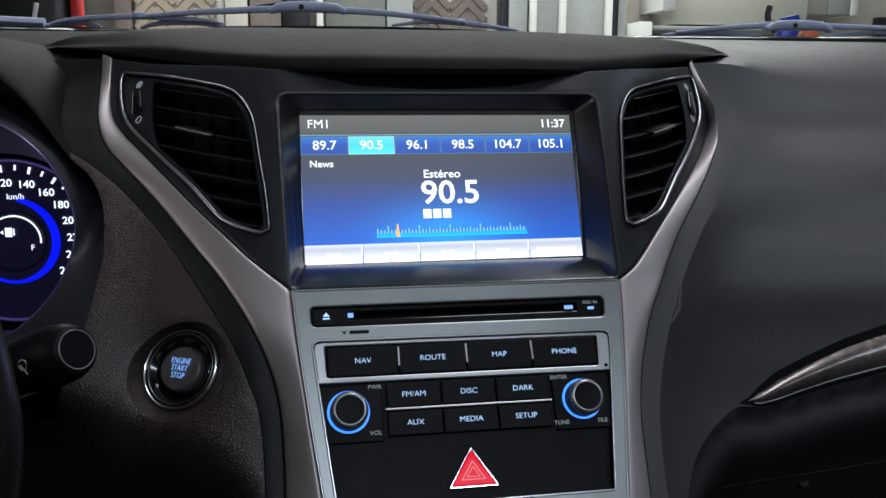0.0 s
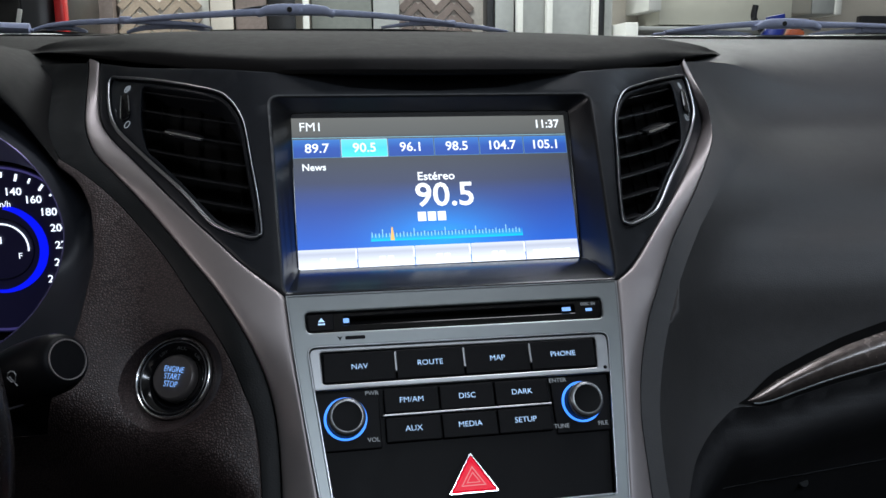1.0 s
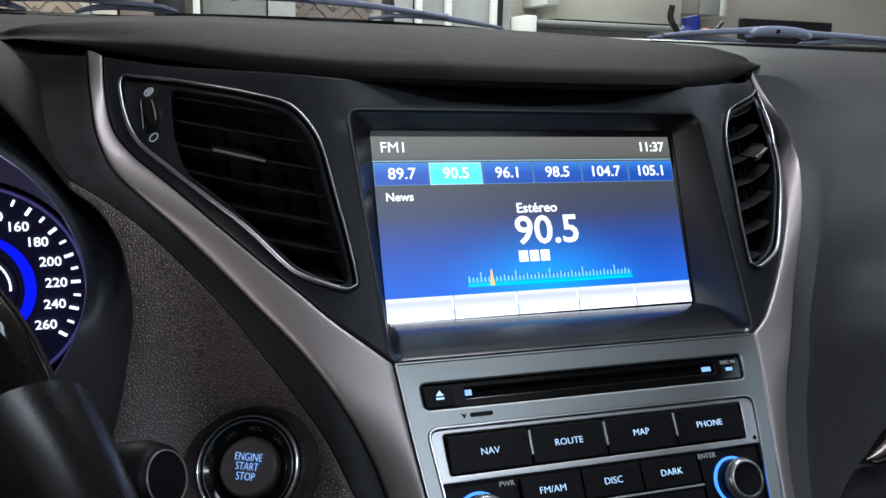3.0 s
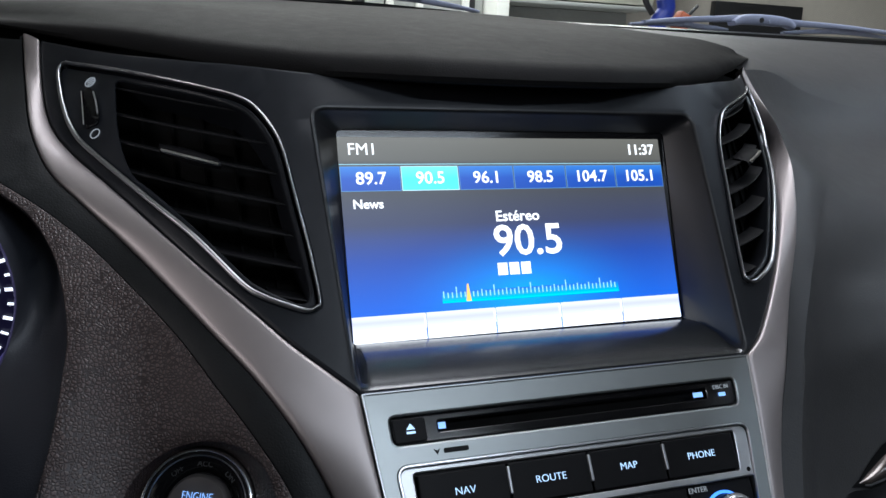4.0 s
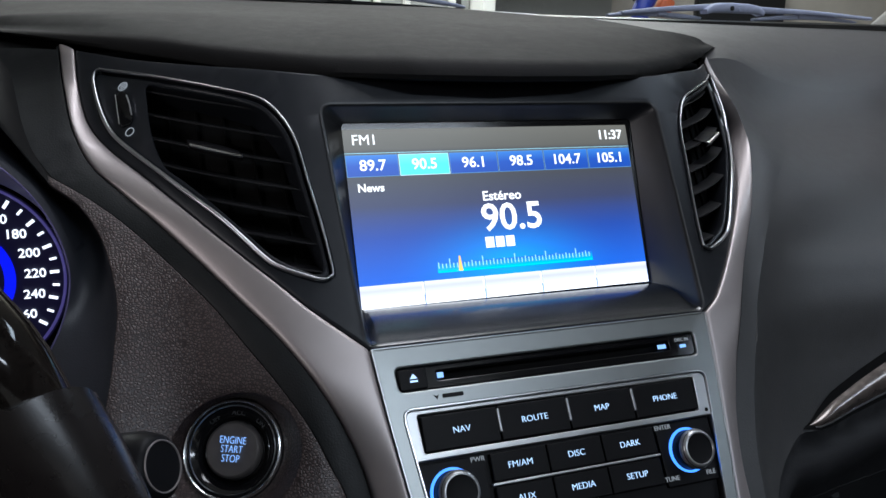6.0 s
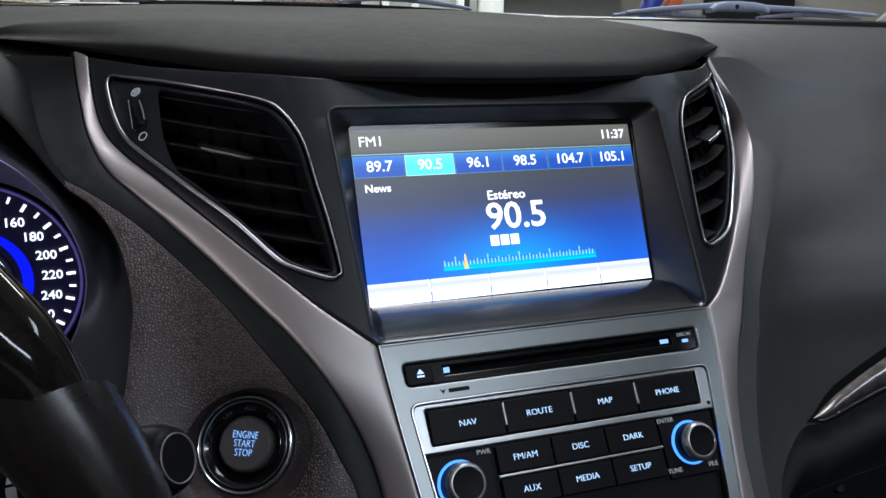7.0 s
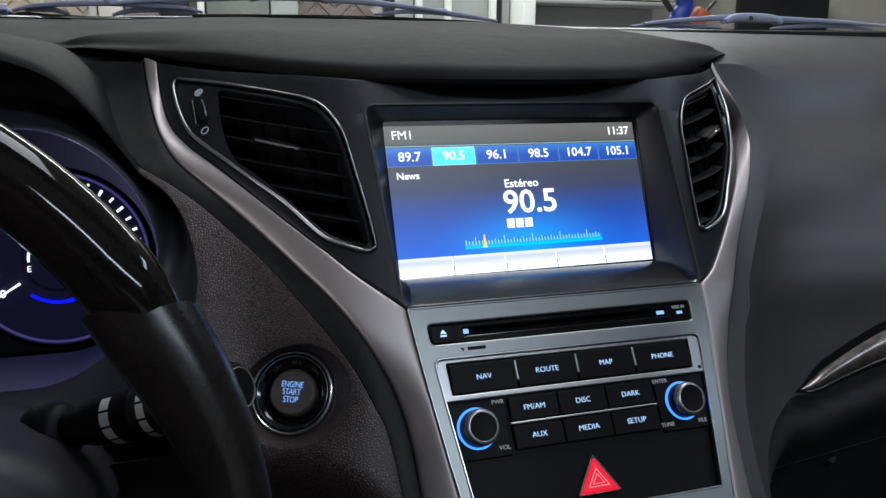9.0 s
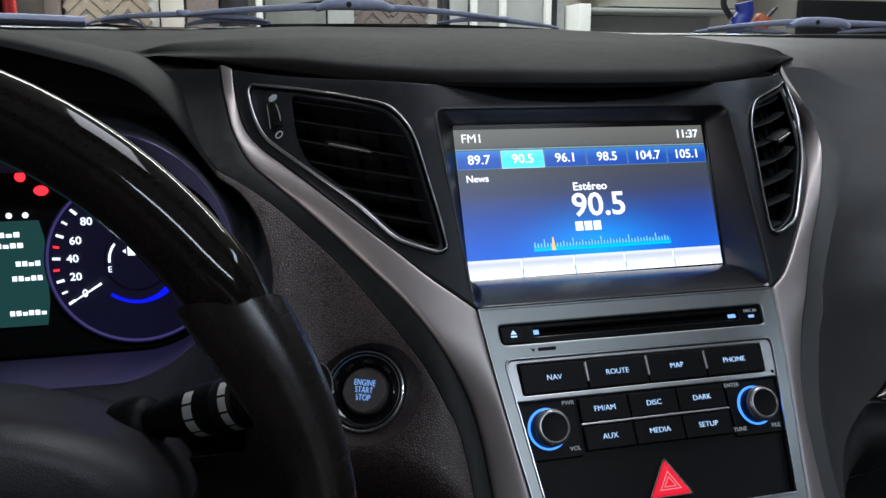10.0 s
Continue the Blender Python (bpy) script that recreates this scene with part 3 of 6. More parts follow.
inner_lip = rounded([(-0.0900, 0.0240), (0.0905, 0.0240), (0.0915, 0.1225), (-0.0905, 0.1225)], 0.003, 6)
rows = [[W(p[0], p[1], -0.0012) for p in lip]]
for f in (0.3, 0.7, 1.0):
    rows.append([W(p[0] + (q[0] - p[0]) * f, p[1] + (q[1] - p[1]) * f, -0.0012 + (screen_n(q[1]) + 0.0012) * f) for p, q in zip(lip, inner_lip)])
bend = {5: 1.0, 6: 1.0, 7: 1.0, 8: 1.0, 4: 0.5, 9: 0.5}
for k, w in bend.items():
    p, q = lip[k], inner_lip[k]
    for r, v, n in ((1, 0.0100, -0.0100), (2, 0.0195, -0.0220)):
        f = (0.0, 0.35, 0.78)[r]
        rows[r][k] = rows[r][k] * (1 - w) + W(p[0] + (q[0] - p[0]) * f, v, n) * w
wide = inset(lip, -0.0018 if signed(lip) > 0 else 0.0018)
turn = []
for k, (p, q) in enumerate(zip(wide, lip)):
    a, b, c = W(p[0], p[1], -0.0002), W(q[0], q[1], -0.0002), rows[0][k] + (rows[1][k] - rows[0][k]) * 0.3
    turn.append([(1 - t) ** 2 * a + 2 * t * (1 - t) * b + t * t * c for t in (0, 0.15, 0.3, 0.45, 0.6, 0.8, 1.0)])
rows = [[r[k] for r in turn] for k in range(7)] + rows[1:]
sill, sides = list(range(3, 11)), list(range(10, 28)) + list(range(0, 4))
put("screen_recess", raw("screen_recess", *loft([[r[k] for k in sides] for r in rows]), M_RECESS, 75), dash, "black recess wall")
put("recess_sill", raw("recess_sill", *loft([[r[k] for k in sill] for r in rows]), M_SILL, 75), dash, "satin black sill below the screen")

# silver console plate with its cut-outs
CD = rounded([(-0.0870, -0.0154), (-0.0862, -0.0272), (0.0845, -0.0278), (0.0858, -0.0152)], 0.003)
PANEL = rounded([(-0.0866, -0.0355), (-0.0755, -0.1270), (0.0745, -0.1270), (0.0860, -0.0365)], [0.0055, 0.001, 0.001, 0.0055])
el = [p + np.array((0.0005, 0)) for p in EDGE_C]
plate = el + mirror(el)[::-1]
put("console_plate", raw("console_plate", *slab(plate, [CD, PANEL], 0.0008, 0.012, 0.0009, 0.015), M_PLATE, 20), dash, "brushed silver console plate")

for side in (1, -1):
    put("plate_edge", raw("plate_edge", *sweep([S(side * p[0] + (0.0002 if side > 0 else -0.0002), p[1], 0.0008) for p in el], oval(0.0005, 0.0005, 6), False, up=SN), M_BRIGHT), dash, "bright bevelled edge of the console plate")
put("plate_edge", raw("plate_edge", *sweep([S(u, -0.0052, 0.0008) for u in np.linspace(-0.0965, 0.0965, 30)], oval(0.0004, 0.0004, 6), False, up=SN), M_BRIGHT), dash, "bright bevelled edge of the console plate")


# ---------------------------------------------------------------- air vents
DUCT = [(-0.1858, 0.1645), (-0.1750, 0.1572), (-0.1510, 0.1425), (-0.1380, 0.1342), (-0.1315, 0.1285), (-0.1255, 0.1180), (-0.1215, 0.1055), (-0.1182, 0.0820),
        (-0.1150, 0.0600), (-0.1130, 0.0398), (-0.1165, 0.0365), (-0.1225, 0.0395), (-0.1310, 0.0455), (-0.1380, 0.0525), (-0.1540, 0.0755), (-0.1730, 0.1020),
        (-0.1815, 0.1140), (-0.1866, 0.1350), (-0.1875, 0.1570)]


def air_vent(sgn):
    f = far_side if sgn > 0 else (lambda p: [tuple(q) for q in p])
    vent = thing("air_vent", "black slatted air vent with thin chrome ring and thumbwheel", "air vent", group="air vents beside the screen")
    ring, duct = f(VENT_C), f(curve(DUCT, 3, True))
    hoop = f(inset(VENT_C, -0.0002))

    def hoop_section(i):
        d = np.array(hoop[(i + 1) % len(hoop)]) - np.array(hoop[i - 1])
        d = d / np.linalg.norm(d)
        out = (d[1], -d[0]) if signed(hoop) > 0 else (-d[1], d[0])
        return oval(0.0006 + 0.0006 * max(0.0, 0.8 * sgn * out[0] - 0.6 * out[1]), 0.0013, 10)

    put("vent_ring", raw("vent_ring", *sweep([S(u, v, 0.0010) for u, v in hoop], hoop_section, True, up=SN), M_HOOP, 60), vent, "thin chrome ring")
    put("vent_surround", raw("vent_surround", *slab(f(inset(VENT_C, -0.0012)), [duct], -0.0012, 0.022, 0.0012, 0.01), M_BEZEL, 20), vent, "black inner surround")
    put("duct", raw("duct", *slab(f(inset(VENT_C, 0.0)), [], -0.0235, 0.003, 0.0005, 0.012), M_DARK, 40), vent, "dark duct")
    for zz in (1.1620, 1.1500, 1.1380, 1.1260, 1.1140, 1.1020, 1.0900):
        def line(u, dn):
            return (zz + 0.14 * (-0.165 - u) * 0.9 - 0.003 - CZ + 0.556 * (fall(u) - dn)) / 0.831
        us = [u for u in np.linspace(-0.19, -0.110, 161) if inside((u, line(u, -0.005)), DUCT)]
        if len(us) < 4:
            continue
        us = np.linspace(us[0] - 0.0012, us[-1] + 0.0012, 16)
        rows = []
        for u in us:
            p = S(sgn * -u if sgn > 0 else u, line(u, -0.005), -0.005)
            rows.append([p + np.array((0, dy, dz)) for dy, dz in ((0.012, 0.0002), (0.002, 0.0004), (0.0003, 0.0004), (0, 0), (0.0003, -0.0005), (0.002, -0.0006), (0.012, -0.0010))])
        put("slat", raw("slat", *loft(rows, True), M_FIN, 50), vent)
    for k in range(5):
        u = -0.176 + 0.0135 * k
        col = [v for v in np.linspace(0.03, 0.17, 141) if inside((u, v), DUCT)]
        q = [S((-sgn if sgn > 0 else 1) * u, v, o) for o in (-0.0212, -0.0232) for v in (col[0], col[-1])]
        x = np.array((0.0006, 0, 0))
        vs = [a + x for a in q] + [a - x for a in q]
        put("upright_vane", raw("upright_vane", vs, [(0, 1, 3, 2), (4, 5, 7, 6), (0, 1, 5, 4), (2, 3, 7, 6), (0, 2, 6, 4), (1, 3, 7, 5)], M_DARK, 0), vent)
    # tab on the middle slat
    a, b = np.array((-0.1692, 1.1365)), np.array((-0.1442, 1.1322))
    rows = []
    for t in np.linspace(0, 1, 9):
        u, z = a + (b - a) * t
        v = (z - CZ + 0.556 * fall(u)) / 0.831
        p = S(-u if sgn > 0 else u, v, 0.0)
        g = 0.6 + 0.4 * math.sin(math.pi * t)
        rows.append([p + np.array((0, dy, dz * g)) for dy, dz in ((0.014, 0.0028), (0.002, 0.0024), (0, 0.0012), (-0.0006, 0), (0.001, -0.0026), (0.014, -0.003))])
    tab = put("tab", raw("tab", *loft(rows, True), M_BUTTON, 50), vent, "black tab")
    pth = []
    for t in np.linspace(0.03, 0.97, 9):
        u, z = a + (b - a) * t
        v = (z - CZ + 0.556 * fall(u)) / 0.831
        pth.append(S(-u if sgn > 0 else u, v, 0.0) + np.array((0, -0.0004, 0.0006)))
    put("chrome_edge", raw("chrome_edge", *sweep(pth, oval(0.0010, 0.0010, 6), False), M_CHROME), tab, "chrome edge")
    # thumbwheel in its slot
    s = -1 if sgn < 0 else 1
    slot = [(s * 0.2028, 0.1660), (s * 0.1978, 0.1652), (s * 0.1952, 0.1480), (s * 0.1992, 0.1460), (s * 0.2022, 0.1485)]
    put("thumbwheel", raw("thumbwheel", *slab(curve(slot, 4, True), [], 0.0012, 0.004, 0.0012, 0.004), M_GLOSS, 40), vent, "gloss black thumbwheel")
    put("thumbwheel_rib", raw("thumbwheel_rib", *sweep([S(s * u, v, 0.0014) for u, v in curve([(0.1976, 0.1630), (0.1966, 0.157), (0.1960, 0.1500)], 5)], oval(0.0004, 0.0006, 6), False, up=SN), M_HOOP), vent, "bright rib")
    put("thumbwheel_edge", raw("thumbwheel_edge", *sweep([S(u, v, 0.0010) for u, v in curve([(s * 0.2032, 0.1665), (s * 0.2030, 0.157), (s * 0.2026, 0.148)], 5)], oval(0.0004, 0.0007, 6), False, up=SN), M_CHROME), vent, "chrome line")
    put("open_mark", raw("open_mark", *sweep([S(s * 0.1975 + 0.0021 * math.cos(q), 0.1415 + 0.0022 * math.sin(q), -0.0006) for q in np.linspace(0, 2 * math.pi, 18)[:-1]], oval(0.0003, 0.0003, 5), True, up=SN), M_GREYTXT), vent, "small printed ring")
    ring_ = [S(s * 0.1988 + 0.0023 * math.cos(q), 0.1702 + 0.0021 * math.sin(q), -0.0006) for q in np.linspace(0, 2 * math.pi, 18)[:-1]]
    put("shut_mark", raw("shut_mark", *sweep(ring_, oval(0.0003, 0.0003, 5), True, up=SN), M_GREYTXT), vent, "small printed sign")
    for k in range(3):
        put("shut_bar", raw("shut_bar", *slab(box2(s * 0.1990 - (0.0012 if s < 0 else 0.0026), 0.1690 + 0.0010 * k, s * 0.1990 + (0.0026 if s < 0 else 0.0012), 0.1695 + 0.0010 * k), [], -0.0004, 0.0004, 0.0001, 0), M_GREYTXT, 0), vent)
    return vent


air_vent(-1)
air_vent(1)


# ---------------------------------------------------------------- screen
def rect(x0, y0, x1, y1, z=0.0):
    return [(x0, y0, z), (x1, y0, z), (x1, y1, z), (x0, y1, z)], [(0, 1, 2, 3)]


def ramp_lamp(name, stops, axis=1, lo=0.0, hi=1.0, strength=1.0, glow=None):
    """A lit picture layer whose colour runs along one axis of the object; glow: (x, y, rx, ry, colour)."""
    m = bpy.data.materials.new(name)
    m.use_nodes = True
    nt = m.node_tree
    b = nt.nodes["Principled BSDF"]
    b.inputs["Base Color"].default_value = (0.01, 0.01, 0.012, 1)
    b.inputs["Roughness"].default_value = 0.35
    co = nt.nodes.new("ShaderNodeTexCoord").outputs["Object"]
    sep = nt.nodes.new("ShaderNodeSeparateXYZ")
    nt.links.new(co, sep.inputs[0])
    mr = nt.nodes.new("ShaderNodeMapRange")
    mr.inputs["From Min"].default_value, mr.inputs["From Max"].default_value = lo, hi
    nt.links.new(sep.outputs[axis], mr.inputs[0])
    cr = nt.nodes.new("ShaderNodeValToRGB")
    while len(cr.color_ramp.elements) < len(stops):
        cr.color_ramp.elements.new(0.5)
    for e, (p, c) in zip(cr.color_ramp.elements, stops):
        e.position, e.color = p, (*c, 1)
    nt.links.new(mr.outputs[0], cr.inputs[0])
    out = cr.outputs[0]
    if glow:
        gx, gy, rx, ry, col = glow
        mp = nt.nodes.new("ShaderNodeMapping")
        mp.inputs["Location"].default_value = (-gx / rx, -gy / ry, 0)
        mp.inputs["Scale"].default_value = (1 / rx, 1 / ry, 0)
        nt.links.new(co, mp.inputs[0])
        gr = nt.nodes.new("ShaderNodeTexGradient")
        gr.gradient_type = "QUADRATIC_SPHERE"
        nt.links.new(mp.outputs[0], gr.inputs[0])
        mx = nt.nodes.new("ShaderNodeMix")
        mx.data_type, mx.blend_type = "RGBA", "ADD"
        mx.inputs["B"].default_value = (*col, 1)
        nt.links.new(gr.outputs["Fac"], mx.inputs["Factor"])
        nt.links.new(out, mx.inputs["A"])
        out = mx.outputs["Result"]
    nt.links.new(out, b.inputs["Emission Color"])
    b.inputs["Emission Strength"].default_value = strength
    return m


SW, SH = 0.1795, 0.0966
corner = W(-0.0906, 0.1190, -0.0128)
sx = Vector(W(0.0878, 0.1190, -0.0128) - corner).normalized()
sz = sx.cross(Vector(W(-0.0906, 0.0245, -0.0330) - corner)).normalized() * -1
sm_ = Matrix((sx, sz.cross(sx), sz)).transposed().to_4x4()
sm_.translation = corner
screen = thing("display_screen", "lit blue car radio display with white lettering", "display")
screen.matrix_world = sm_
L_BACK = ramp_lamp("screen_picture", [(0.0, (0.008, 0.10, 0.52)), (0.13, (0.010, 0.085, 0.45)), (0.38, (0.012, 0.045, 0.24)), (0.56, (0.028, 0.034, 0.075)),
                                      (0.72, (0.038, 0.040, 0.047)), (0.868, (0.050, 0.050, 0.050)), (0.885, (0.075, 0.072, 0.062)), (1.0, (0.100, 0.095, 0.080))],
                   1, -SH, 0.0, 1.5, (0.090, -0.0790, 0.078, 0.038, (0.0, 0.20, 0.42)))
L_CELL = ramp_lamp("preset_blue", [(0.0, (0.006, 0.045, 0.26)), (0.5, (0.008, 0.055, 0.30)), (1.0, (0.030, 0.14, 0.42))], 1, -0.0262, -0.0142, 1.5)
L_PICK = ramp_lamp("preset_cyan", [(0.0, (0.08, 0.62, 0.80)), (0.5, (0.07, 0.50, 0.68)), (1.0, (0.14, 0.56, 0.74))], 1, -0.0262, -0.0142, 1.55)
L_KEY = ramp_lamp("soft_key_white", [(0.0, (0.95, 0.94, 0.92)), (0.3, (0.66, 0.66, 0.70)), (0.75, (0.42, 0.42, 0.47)), (1.0, (0.60, 0.60, 0.66))], 1, -SH, -0.0845, 1.55)
L_TEAL = ramp_lamp("tuner_glow", [(0.0, (0.0, 0.50, 0.62)), (0.35, (0.01, 0.30, 0.58)), (1.0, (0.01, 0.10, 0.46))], 1, -0.0808, -0.0755, 1.5)
L_TXT = lamp_mat("screen_white", (1.0, 1.0, 1.0), 1.25)
L_PALE = lamp_mat("screen_pale", (0.75, 0.95, 1.0), 0.9)
L_TICK = lamp_mat("screen_tick", (0.45, 0.88, 1.0), 0.9)
L_EDGE = lamp_mat("preset_edge", (0.16, 0.40, 0.75), 0.7)
L_NEEDLE = lamp_mat("tuner_needle", (1.0, 0.55, 0.12), 1.2)
put("panel_face", raw("panel_face", *rect(-0.0012, -SH - 0.0010, SW + 0.0042, 0.0040, -0.0006), M_GLOSS, 0), screen, "black panel margin")
put("picture", raw("picture", *rect(0, -SH, SW, 0), L_BACK, 0), screen, "blue graduated picture")
put("header_line", raw("header_line", *rect(0.0, -0.0134, SW, -0.0131, 0.0001), L_TICK, 0), screen, "thin pale line")
for k, txt in enumerate(("89.7", "90.5", "96.1", "98.5", "104.7", "105.1")):
    x0, x1 = SW * k / 6, SW * (k + 1) / 6
    rim = put("preset_key", raw("preset_key", *rect(x0 + 0.0002, -0.0262, x1 - 0.0002, -0.0142, 0.0001), L_EDGE if k != 1 else L_PALE, 0), screen, "selected cyan preset key" if k == 1 else "dark blue preset key")
    put("key_face", raw("key_face", *rect(x0 + 0.0005, -0.0259, x1 - 0.0005, -0.0145, 0.0002), L_PICK if k == 1 else L_CELL, 0), rim)
    words("key_text", txt, 0.0084, pose((x0 + x1) / 2, -0.0203, 0.0004), L_TXT, rim, 1.05, 0.00008)
words("band_text", "FM1", 0.0080, pose(0.0118, -0.0062, 0.0003), L_TXT, screen, 1.05, 0.0)
words("clock_text", "11:37", 0.0078, pose(SW - 0.0125, -0.0062, 0.0003), L_TXT, screen, 1.0, 0.00012)
words("programme_text", "News", 0.0061, pose(0.0126, -0.0325, 0.0003), L_TXT, screen, 1.05, 0.0001)
words("mode_text", "Estéreo", 0.0075, pose(0.0893, -0.0400, 0.0003), L_TXT, screen, 1.05, 0.0001)
words("frequency_text", "90.5", 0.0215, pose(0.0942, -0.0528, 0.0003), L_TXT, screen, 1.06, 0.0003)
for k in range(3):
    put("station_mark", raw("station_mark", *rect(0.0755 + 0.0064 * k, -0.0690, 0.0808 + 0.0064 * k, -0.0630, 0.0003), L_TXT, 0), screen, "plain white block")
put("tuner_band", raw("tuner_band", *rect(0.0450, -0.0808, 0.1430, -0.0755, 0.0001), L_TEAL, 0), screen, "teal glowing band")
for k in range(44):
    x = 0.0455 + 0.00221 * k
    tall = 0.0052 if k % 9 == 3 else (0.0034 if k % 3 == 0 else 0.0026)
    put("tuner_tick", raw("tuner_tick", *rect(x, -0.0785, x + 0.0006, -0.0785 + tall, 0.0003), L_TICK, 0), screen)
put("tuner_needle", raw("tuner_needle", [(0.0572, -0.0805, 0.0005), (0.0598, -0.0805, 0.0005), (0.0589, -0.0722, 0.0005), (0.0581, -0.0722, 0.0005)], [(0, 1, 2, 3)], L_NEEDLE, 0), screen, "orange needle")
for k in range(5):
    x0, x1 = SW * k / 5, SW * (k + 1) / 5
    key = put("soft_key", raw("soft_key", *rect(x0 + (0.0003 if k else 0), -SH, x1 - 0.0003, -0.0845, 0.0002), L_KEY, 0), screen, "white soft key")
    c = (x0 + x1) / 2
    if k < 4:
        marks = join(
            rect(c - 0.0042, -0.0928, c - 0.0006, -0.0902, 0.0004), rect(c + 0.0008, -0.0928, c + 0.0044, -0.0902, 0.0004))
        put("key_gap", raw("key_gap", *rect(x1 - 0.0011, -0.0915, x1 - 0.0001, -0.0850, 0.0005), L_TXT, 0), key, "white divider")
    else:
        marks = join(*(rect(c - 0.0128 + 0.0052 * q, -0.0926, c - 0.0086 + 0.0052 * q, -0.0904, 0.0004) for q in range(5)))
    put("key_mark", raw("key_mark", *marks, L_TXT, 0), key)

# ---------------------------------------------------------------- disc slot
disc = thing("disc_player", "black slot-loading disc player in the silver console", "disc player")
put("slot_panel", raw("slot_panel", *slab(inset(CD[::-1] if signed(CD) < 0 else CD, 0.0004), [rounded(box2(-0.0660, -0.0232, 0.0690, -0.0186), 0.0008)], -0.0006, 0.01, 0.0006, 0.02), M_GLOSS, 20), disc, "gloss black slot panel")
put("slot", raw("slot", *slab(box2(-0.0665, -0.0236, 0.0695, -0.0182), [], -0.0080, 0.001, 0.0002, 0.03), M_DARK, 20), disc, "dark slot")
put("eject_key", raw("eject_key", *slab(rounded([(-0.0858, -0.0164), (-0.0852, -0.0264), (-0.0712, -0.0262), (-0.0714, -0.0166)], 0.0015), [], 0.0, 0.002, 0.0005, 0), M_BUTTON, 20), disc, "eject key")
put("eject_mark", raw("eject_mark", *join(slab([(-0.0800, -0.0211), (-0.0762, -0.0211), (-0.0781, -0.0187)], [], 0.0002, 0.0002, 0.0001, 0), slab(box2(-0.0800, -0.0228, -0.0762, -0.0219), [], 0.0002, 0.0002, 0.0001, 0)), M_WHITE, 0), disc, "lit eject sign")
put("slot_lamp", raw("slot_lamp", *slab(box2(-0.0660, -0.0222, -0.0628, -0.0196), [], 0.0002, 0.0003, 0.0001, 0), M_BLUEWHITE, 0), disc, "blue-white lamp")
put("slot_lamp", raw("slot_lamp", *slab(box2(0.0610, -0.0222, 0.0662, -0.0200), [], 0.0002, 0.0003, 0.0001, 0), M_BLUEWHITE, 0), disc, "blue-white lamp")
put("disc_lamp", raw("disc_lamp", *slab(box2(0.0752, -0.0229, 0.0790, -0.0212), [], 0.0002, 0.0003, 0.0001, 0), M_BLUEWHITE, 0), disc, "blue-white lamp")
words("disc_text", "DISC IN", 0.0026, on_face(0.0770, -0.0186, 0.0002), M_GREYTXT, disc)
# maker's mark on the plate, kept as a plain shape
put("maker_mark", raw("maker_mark", *join(slab([(-0.0700, -0.0300), (-0.0683, -0.0325), (-0.0670, -0.0300), (-0.0683, -0.0308)], [], 0.0011, 0.0003, 0.0001, 0), slab(rounded(box2(-0.0655, -0.0322, -0.0545, -0.0302), 0.0006), [], 0.0011, 0.0003, 0.0001, 0)), M_BUTTON, 0), dash, "small dark maker's mark")

# ---------------------------------------------------------------- audio panel
audio = thing("audio_panel", "black car audio control panel with backlit keys and two rotary knobs", "audio panel")
band_poly = rounded([(-0.0860, -0.0362), (-0.0835, -0.0598), (0.0832, -0.0602), (0.0853, -0.0372)], [0.0050, 0.0004, 0.0004, 0.0050])
KEY_HOLE = rounded([(-0.0797, -0.0386), (-0.0787, -0.0567), (0.0762, -0.0570), (0.0778, -0.0394)], 0.0015)
put("key_frame", raw("key_frame", *slab(band_poly, [KEY_HOLE], 0.0004, 0.006, 0.0006, 0.02), M_BRIGHT, 20), audio, "pale silver key frame")
rimline = [S(p[0], p[1], 0.0009) for p in PANEL]
put("panel_edge", raw("panel_edge", *sweep(rimline, oval(0.0005, 0.0008, 6), True, up=SN), M_HOOP), audio, "chrome edge line")
put("back_panel", raw("back_panel", *slab(inset(PANEL[::-1] if signed(PANEL) < 0 else PANEL, 0.0006), [], -0.0030, 0.006, 0.0006, 0.03), M_BUTTON, 20), audio, "black back panel")


def key(u0, u1, v0, v1, text, size=0.0043, parent=audio, off=0.0):
    k = put("key", raw("key", *slab(rounded(box2(u0, v0, u1, v1), 0.0007, 3), [], off, 0.0032, 0.0006, 0), M_BUTTON, 20), parent)
    words("key_text", text, size, on_face((u0 + u1) / 2, (v0 + v1) / 2, off + 0.0002), M_WHITE, k, 1.06, -0.00006)
    return k


cuts = [-0.0786, -0.0388, -0.0004, 0.0376, 0.0764]
for k, txt in enumerate(("NAV", "ROUTE", "MAP", "PHONE")):
    ob = key(cuts[k] + 0.0003, cuts[k + 1] - 0.0003, -0.0562, -0.0396, txt, off=0.0006)
for u in cuts[1:4]:
    put("divider", raw("divider", *slab(rounded(box2(u - 0.0007, -0.0520, u + 0.0007, -0.0408), 0.0006, 3), [], 0.0016, 0.002, 0.0004, 0), M_BRIGHT, 20), audio, "small silver bar")
cols = [-0.0470, -0.0163, 0.0147, 0.0458]
for k, (a, b) in enumerate((("FM/AM", "AUX"), ("DISC", "MEDIA"), ("DARK", "SETUP"))):
    key(cols[k] + 0.0003, cols[k + 1] - 0.0003, -0.0745, -0.0612, a, off=-0.0002)
    key(cols[k] + 0.0003, cols[k + 1] - 0.0003, -0.0902, -0.0768, b, off=-0.0002)
put("key_bar", raw("key_bar", *slab(rounded(box2(-0.0478, -0.0762, 0.0462, -0.0750), 0.0003, 3), [], 0.0004, 0.003, 0.0003, 0), M_BRIGHT, 20), audio, "thin silver bar")
